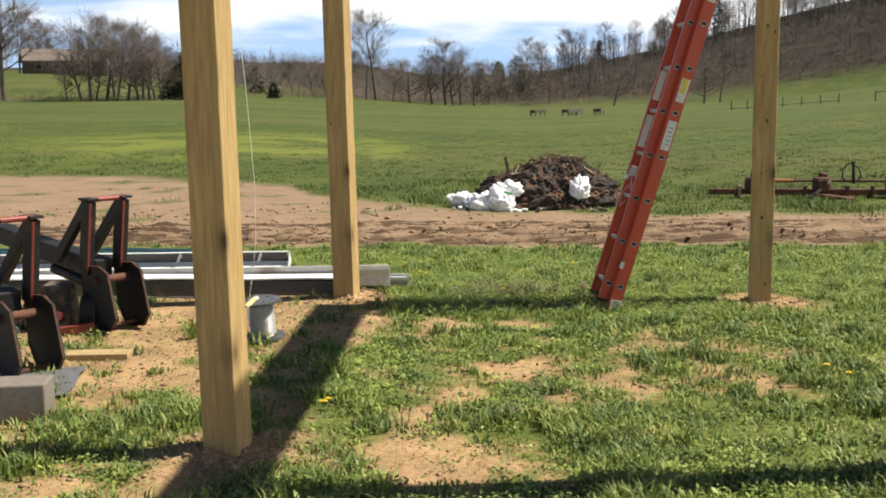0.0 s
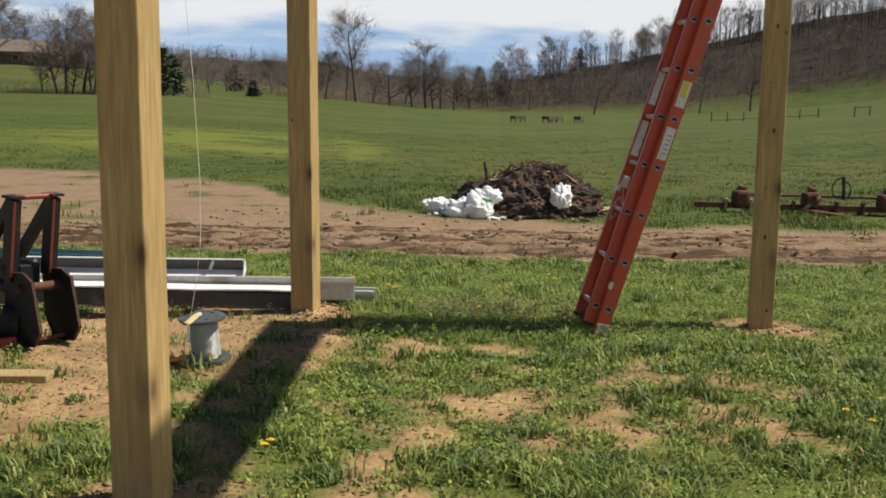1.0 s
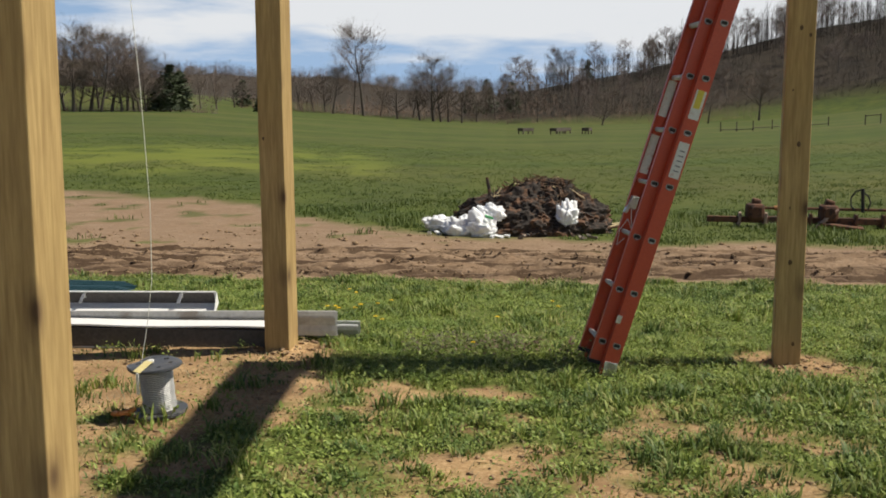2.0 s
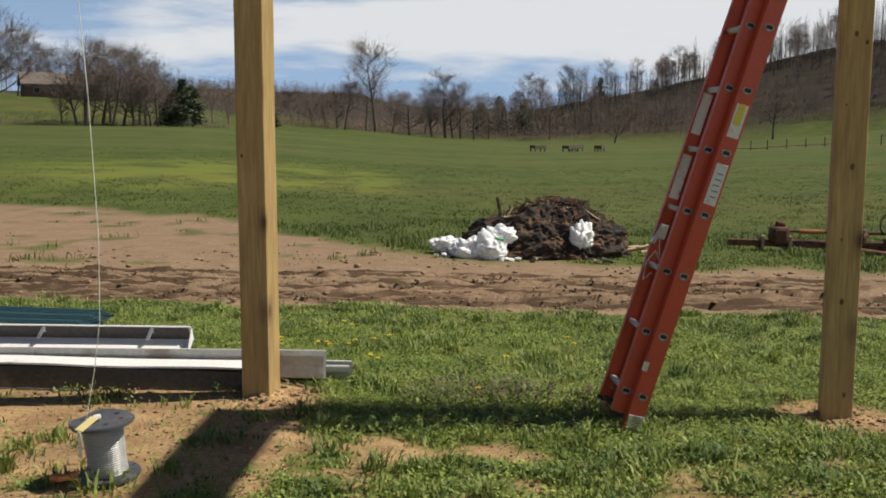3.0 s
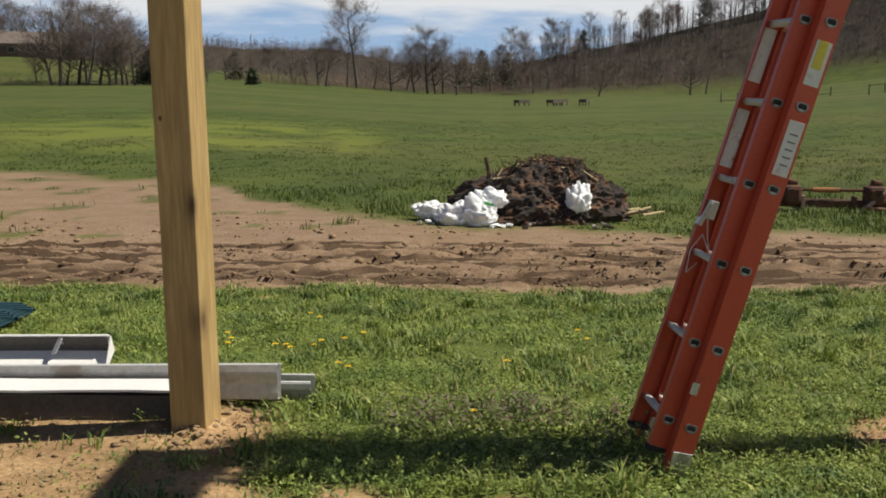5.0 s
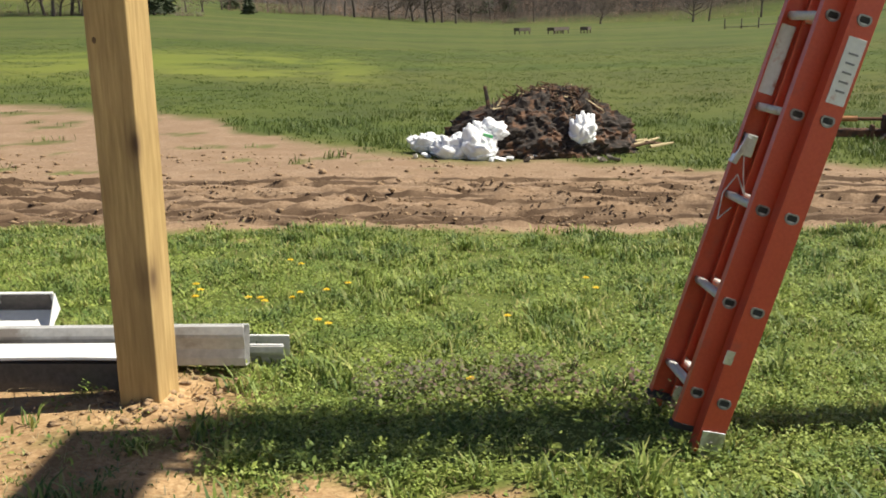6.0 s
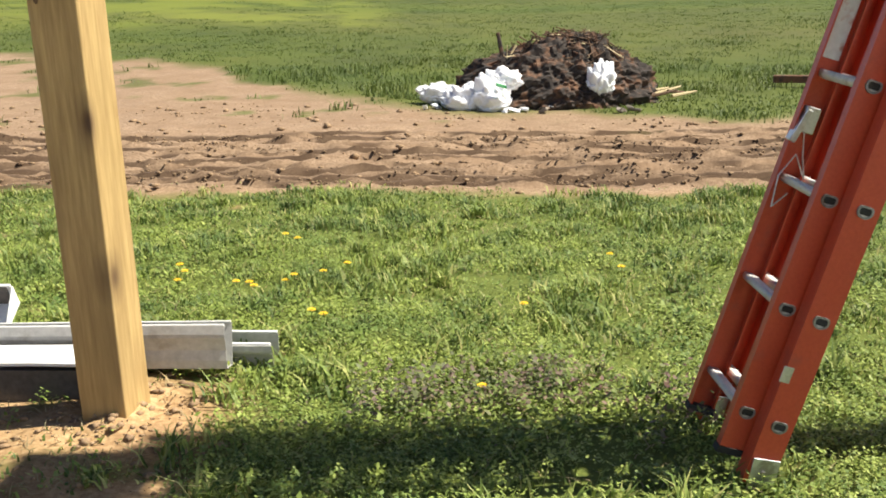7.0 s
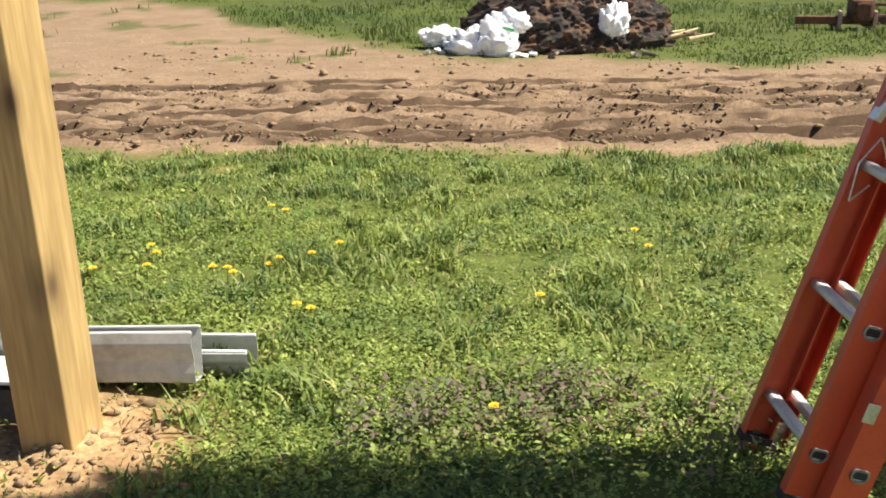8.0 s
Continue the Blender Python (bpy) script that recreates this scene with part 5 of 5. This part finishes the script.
# ---- house on the rise ----
def farmhouse(at):
    top = empty("farmhouse", at, "low brown house with a brown roof among bare trees", "house")
    part("wall", box((16, 9, 3.2), (0, 0, 1.6), bevel=0.02), M_BRICK_HOUSE, top, "dark brown house wall")
    w, d = 8.6, 5.2
    pts = [(-d, 3.1), (0, 5.6), (d, 3.1), (d, 2.9), (0, 5.3), (-d, 2.9)]
    roof = extrude_profile(pts, 2 * w)
    roof_part = part("roof", roof, M_SHINGLE, top, "brown grey pitched roof")
    part("chimney", box((0.8, 0.8, 1.6), (3.2, 0.4, 6.0), bevel=0.02), M_BRICK_HOUSE, roof_part)
    for s in (-1, 1):
        bm = bmesh.new()
        vs = [bm.verts.new(p) for p in ((s * 8.02, -4.5, 3.2), (s * 8.02, 4.5, 3.2), (s * 8.02, 0, 5.3), (s * 7.7, -4.5, 3.2), (s * 7.7, 4.5, 3.2), (s * 7.7, 0, 5.3))]
        for f in ((0, 1, 2), (3, 5, 4), (0, 2, 5, 3), (1, 4, 5, 2), (0, 3, 4, 1)):
            bm.faces.new([vs[i] for i in f])
        bmesh.ops.recalc_face_normals(bm, faces=bm.faces[:])
        part("gable", bm, M_BRICK_HOUSE, top)
    for x in (-5.5, -2.0, 2.5, 5.8):
        win = part("window", box((1.3, 0.12, 1.2), (x, -4.55, 1.8), bevel=0.01), M_ROOF, top, "grey framed window")
        part("pane", box((1.1, 0.06, 1.0), (x, -4.60, 1.8)), M_BLACK_STEEL, win, "dark window pane")
    return top


x, y, z = land_at(-19.3, 228)
farmhouse(pose(x, y, z - 0.3, 0, 0, 28) @ Matrix.Scale(0.95, 4))


# ---- grass, weeds and flowers ----
def blades(x, y, h, w, rs, bend=0.6, upright=0.0):
    """Bent grass blades at those places: two quads' worth of triangles each."""
    n = len(x)
    z = land(x, y) - 0.006
    a = rs.rand(n) * 6.283
    lean = h * (bend * (0.25 + rs.rand(n)))
    dx, dy = np.cos(a), np.sin(a)
    sx, sy = -dy * w / 2, dx * w / 2
    b0 = np.stack([x - sx, y - sy, z], -1)
    b1 = np.stack([x + sx, y + sy, z], -1)
    mx, my, mz = x + dx * lean * 0.35, y + dy * lean * 0.35, z + h * 0.6
    m0 = np.stack([mx - sx * 0.8, my - sy * 0.8, mz], -1)
    m1 = np.stack([mx + sx * 0.8, my + sy * 0.8, mz], -1)
    tip = np.stack([x + dx * lean, y + dy * lean, z + h * (0.95 - 0.25 * rs.rand(n))], -1)
    v = np.stack([b0, b1, m0, m1, tip], 1).reshape(-1, 3)
    k = np.arange(n)[:, None] * 5
    t = np.concatenate([k + np.array([[0, 1, 3]]), k + np.array([[0, 3, 2]]), k + np.array([[2, 3, 4]])])
    return v, t


def scatter_blades(name, rs, cx, cy, per, spread_r, height, width, material, label, bend=0.6):
    x = np.repeat(cx, per) + rs.normal(0, 1, len(cx) * per) * np.repeat(spread_r, per)
    y = np.repeat(cy, per) + rs.normal(0, 1, len(cx) * per) * np.repeat(spread_r, per)
    h = np.repeat(height, per) * (0.55 + 0.6 * rs.rand(len(x)))
    v, t = blades(x, y, h, width * (0.6 + 0.8 * rs.rand(len(x))), rs, bend)
    return tagged(new(name, mesh_arrays(name, v, t, material)), label, "grass", kind="stuff")


rs = np.random.RandomState(7)
# the lawn: short clumps where the turf closes, none on bare earth
N = 64000
cy = 2.3 + 9.0 * rs.rand(N)
half = 0.9 + (cy + 1.0) * 0.43
cx = 0.75 + (2 * rs.rand(N) - 1) * half
bare = soil_share(cx, cy)
keep = rs.rand(N) < (0.10 + 0.92 * (1 - bare) ** 1.2) * (1 - 0.5 * smooth(6.0, 6.6, cy) * smooth(10.2, 9.2, cy)) * (0.12 + 0.88 * smooth(0.38, 0.58, fractal(cx, cy, 0.22, 1)))
cx, cy, bare = cx[keep], cy[keep], bare[keep]
tall = 0.018 + 0.034 * fractal(cx, cy, 0.5, 4) + 0.05 * smooth(0.62, 0.75, wave(cx, cy, 0.33, 2)) - 0.015 * bare
scatter_blades("lawn_grass", rs, cx, cy, 7, 0.018 + 0.018 * rs.rand(len(cx)), tall, 0.0085, M_GRASS, "short green lawn grass in uneven clumps", 0.85)
# dead blades lying on the bare earth and through the turf
N = 16000
dx, dy = 0.75 + (2 * rs.rand(N) - 1) * 3.8, 2.4 + 8.2 * rs.rand(N)
keep = rs.rand(N) < 0.35 + 0.6 * soil_share(dx, dy)
scatter_blades("dead_grass", rs, dx[keep], dy[keep], 2, np.full(keep.sum(), 0.03), np.full(keep.sum(), 0.035), 0.004, M_DEAD, "dry straw-coloured grass on the bare earth", 2.2)
# coarse tufts with long blades
N = 900
tx, ty = 0.75 + (2 * rs.rand(N) - 1) * 4.0, 2.6 + 8.0 * rs.rand(N)
keep = (rs.rand(N) < 0.9 - 0.55 * soil_share(tx, ty)) & (np.hypot(tx - 1.6, ty - 6.6) > 0.3)
tx, ty = tx[keep], ty[keep]
scatter_blades("grass_tufts", rs, tx, ty, 46, 0.022 + 0.035 * rs.rand(len(tx)), 0.05 + 0.075 * rs.rand(len(tx)) ** 2, 0.0095, M_GRASS, "coarse tufts of longer grass in the lawn", 1.0)
# verge beyond the track and the pasture behind it
N = 24000
fy = 13.6 + 44 * rs.rand(N) ** 2.0
fx = 0.75 + (2 * rs.rand(N) - 1) * (1.0 + (fy + 1) * 0.44)
keep = rs.rand(N) < (1.0 - soil_share(fx, fy)) ** 5 * (0.45 + 0.55 * smooth(0.35, 0.6, fractal(fx, fy, 1.5, 1)))
keep &= rs.rand(N) > 1.6 * buttercups(fx, fy)
fx, fy = fx[keep], fy[keep]
scatter_blades("pasture_grass", rs, fx, fy, 8, 0.05 + 0.05 * rs.rand(len(fx)), 0.045 + 0.10 * smooth(0.42, 0.75, fractal(fx, fy, 1.2, 3)) * smooth(40, 14, fy), 0.012, M_FIELD, "rough green pasture grass", 0.8)


def leaves(name, rs, x, y, size, rise, material, label, per=9, ring=0.03):
    """Small pointed leaves held flat or tilted in low cushions."""
    n = len(x) * per
    a, q = rs.rand(n) * 6.283, np.sqrt(rs.rand(n)) * ring
    lx, ly = np.repeat(x, per) + q * np.cos(a), np.repeat(y, per) + q * np.sin(a)
    lz = land(lx, ly) + np.repeat(rise, per) * rs.rand(n)
    s = np.repeat(size, per) * (0.6 + 0.8 * rs.rand(n))
    t = rs.normal(0, 0.45, n)
    d = np.stack([np.cos(a), np.sin(a), t], -1)
    e = np.stack([-np.sin(a), np.cos(a), rs.normal(0, 0.3, n)], -1)
    c = np.stack([lx, ly, lz], -1)
    s = s[:, None]
    v = np.stack([c, c + d * s * 0.55 + e * s * 0.32, c + d * s, c + d * s * 0.55 - e * s * 0.32], 1).reshape(-1, 3)
    k = np.arange(n)[:, None] * 4
    tri = np.concatenate([k + np.array([[0, 1, 2]]), k + np.array([[0, 2, 3]])])
    return tagged(new(name, mesh_arrays(name, v, tri, material)), label, "weeds", kind="stuff")


N = 34000
wy = 5.9 + 4.6 * rs.rand(N)
wx = 0.75 + (2 * rs.rand(N) - 1) * (0.6 + wy * 0.36)
keep = (rs.rand(N) < smooth(6.0, 6.5, wy) * smooth(10.5, 9.0, wy) * (0.25 + 0.75 * smooth(0.42, 0.6, fractal(wx, wy, 0.6, 2)))) & (soil_share(wx, wy) < 0.5)
leaves("chickweed", rs, wx[keep], wy[keep], 0.008 + 0.006 * rs.rand(keep.sum()), np.full(keep.sum(), 0.05), M_WEED, "low cushions of pale green broadleaf weeds", 14, 0.035)
N = 26000
wy = 2.4 + 8.0 * rs.rand(N)
wx = 0.75 + (2 * rs.rand(N) - 1) * (0.8 + wy * 0.40)
keep = (rs.rand(N) < 1.05 - soil_share(wx, wy)) & (rs.rand(N) < 0.12 + 0.63 * smooth(0.45, 0.62, fractal(wx, wy, 0.5, 1)))
leaves("small_weeds", rs, wx[keep], wy[keep], 0.011 + 0.014 * rs.rand(keep.sum()), np.full(keep.sum(), 0.04), M_WEED, "scattered small weeds on bare earth", 9, 0.035)
N = 290
gx, gy = rs.normal(0, 1, N), rs.normal(0, 1, N)
pick = rs.randint(0, 4, N)
ox, oy = np.array([1.13, 0.97, 0.72, 1.45])[pick], np.array([7.16, 7.02, 6.95, 6.95])[pick]
leaves("dead_nettle", rs, ox + gx * 0.15, oy + gy * 0.10, np.full(N, 0.019), 0.07 + 0.08 * rs.rand(N), M_NETTLE, "brownish purple dead nettle among the grass", 9, 0.02)

# dandelions
DANDELIONS = [(-0.39, 8.11), (-0.14, 8.09), (-0.08, 8.07), (-0.05, 8.04), (0.05, 8.2), (0.09, 8.22), (-0.45, 8.36), (-0.42, 8.33), (-0.09, 8.95), (-0.03, 8.98), (1.52, 8.5), (1.49, 8.7),
              (0.91, 7.02), (1.06, 7.85), (0.24, 7.71), (0.28, 7.74), (-0.58, 8.08), (0.30, 8.39), (0.20, 8.27), (0.07, 4.0), (2.62, 4.63), (2.55, 4.75), (0.06, 4.13)]


def dandelion(x, y, seed):
    rnd = random.Random(seed)
    top = empty("dandelion", pose(x, y, foot(x, y), 0, 0, rnd.uniform(0, 360)), "yellow dandelion flower on a short stalk in the grass", "flower", "dandelions")
    h = rnd.uniform(0.05, 0.085)
    part("stalk", rod((0, 0, -0.01), (0.006, 0, h), 0.0022, 0.0018, 6), M_WEED, top)
    bm = bmesh.new()
    for ring, (r, z, n) in enumerate(((0.016, 0.0, 14), (0.011, 0.003, 11), (0.006, 0.005, 7))):
        for k in range(n):
            a = 2 * math.pi * (k + 0.5 * ring) / n
            c, s = math.cos(a), math.sin(a)
            w = 0.0034
            pts = [(0.002 * c, 0.002 * s, h + z), (r * c - w * s, r * s + w * c, h + z + 0.004), (r * 1.08 * c, r * 1.08 * s, h + z + 0.003), (r * c + w * s, r * s - w * c, h + z + 0.004)]
            bm.faces.new([bm.verts.new((p[0] + 0.006, p[1], p[2])) for p in pts])
    part("flower_head", bm, M_YELLOW, top)
    return top


for k, (x, y) in enumerate(DANDELIONS):
    dandelion(x, y, k)

# clods and stones on bare earth and round the posts
def clods(name, rs, x, y, size, material, label):
    n = len(x)
    octa = np.array([(1, 0, 0), (-1, 0, 0), (0, 1, 0), (0, -1, 0), (0, 0, 1), (0, 0, -1), (0.65, 0.65, 0.3), (-0.65, 0.6, 0.3), (0.6, -0.65, 0.35), (-0.6, -0.65, 0.3)], float)
    tri = np.array([(4, 0, 6), (4, 6, 2), (4, 2, 7), (4, 7, 1), (4, 1, 9), (4, 9, 3), (4, 3, 8), (4, 8, 0), (5, 6, 0), (5, 2, 6), (5, 7, 2), (5, 1, 7), (5, 9, 1), (5, 3, 9), (5, 8, 3), (5, 0, 8)])
    v = octa[None] * (0.65 + 0.7 * rs.rand(n, len(octa), 1)) * size[:, None, None] * np.stack([0.7 + 0.8 * rs.rand(n), 0.7 + 0.8 * rs.rand(n), 0.5 + 0.4 * rs.rand(n)], -1)[:, None, :]
    v = v + np.stack([x, y, land(x, y) + 0.25 * size], -1)[:, None, :]
    t = (tri[None] + (np.arange(n) * len(octa))[:, None, None]).reshape(-1, 3)
    return tagged(new(name, mesh_arrays(name, v.reshape(-1, 3), t, material)), label, "earth", kind="stuff")


M_MUD = two_scale("churned_mud", (0.14, 0.09, 0.05), (0.28, 0.19, 0.108), (0.36, 0.25, 0.145), 0.95, 0, 50, 6, 0.6, 0.7)
M_CLOD = two_scale("dry_clay_clods", (0.20, 0.13, 0.072), (0.38, 0.26, 0.148), (0.15, 0.095, 0.055), 0.95, 0, 50, 6, 0.6, 0.7)
pick = rs.randint(0, 3, 1100)
cx, cy = np.array([p[0] for p in POST_FEET])[pick] + rs.normal(0.04, 0.19, 1100), np.array([p[1] for p in POST_FEET])[pick] + rs.normal(-0.04, 0.17, 1100)
clods("post_clods", rs, cx, cy, 0.003 + 0.015 * rs.rand(1100) ** 3, M_CLOD, "crumbled clay clods heaped at the foot of the posts")
N = 5200
cx, cy = -7 + 16 * rs.rand(N), 10.5 + 5.5 * rs.rand(N)
keep = (soil_share(cx, cy) > 0.6) & (rs.rand(N) < 0.25 + 0.75 * smooth(0.5, 0.65, fractal(cx, cy, 0.5, 2)))
clods("track_clods", rs, cx[keep], cy[keep], 0.008 + 0.028 * rs.rand(keep.sum()) ** 5, M_CLOD, "churned clods along the dirt track")
N = 34000
cx, cy = -6 + 13.5 * rs.rand(N), 10.8 + 3.3 * rs.rand(N)
edge = rut_lines(cx, cy)[0]
keep = (edge > 0.08) & (edge < 0.8) & (rs.rand(N) < smooth(0.42, 0.6, fractal(cx * 0.5, cy, 0.6, 3)))
clods("rut_clods", rs, cx[keep], cy[keep], 0.005 + 0.014 * rs.rand(keep.sum()) ** 3, M_MUD, "dark churned mud along the tyre ruts")
N = 9000
cx, cy = -3.5 + 7 * rs.rand(N), 2.6 + 6.6 * rs.rand(N)
keep = soil_share(cx, cy) > 0.5
clods("lawn_clods", rs, cx[keep], cy[keep], 0.003 + 0.013 * rs.rand(keep.sum()) ** 3, M_CLOD, "small stones and crumbs of clay on bare earth")
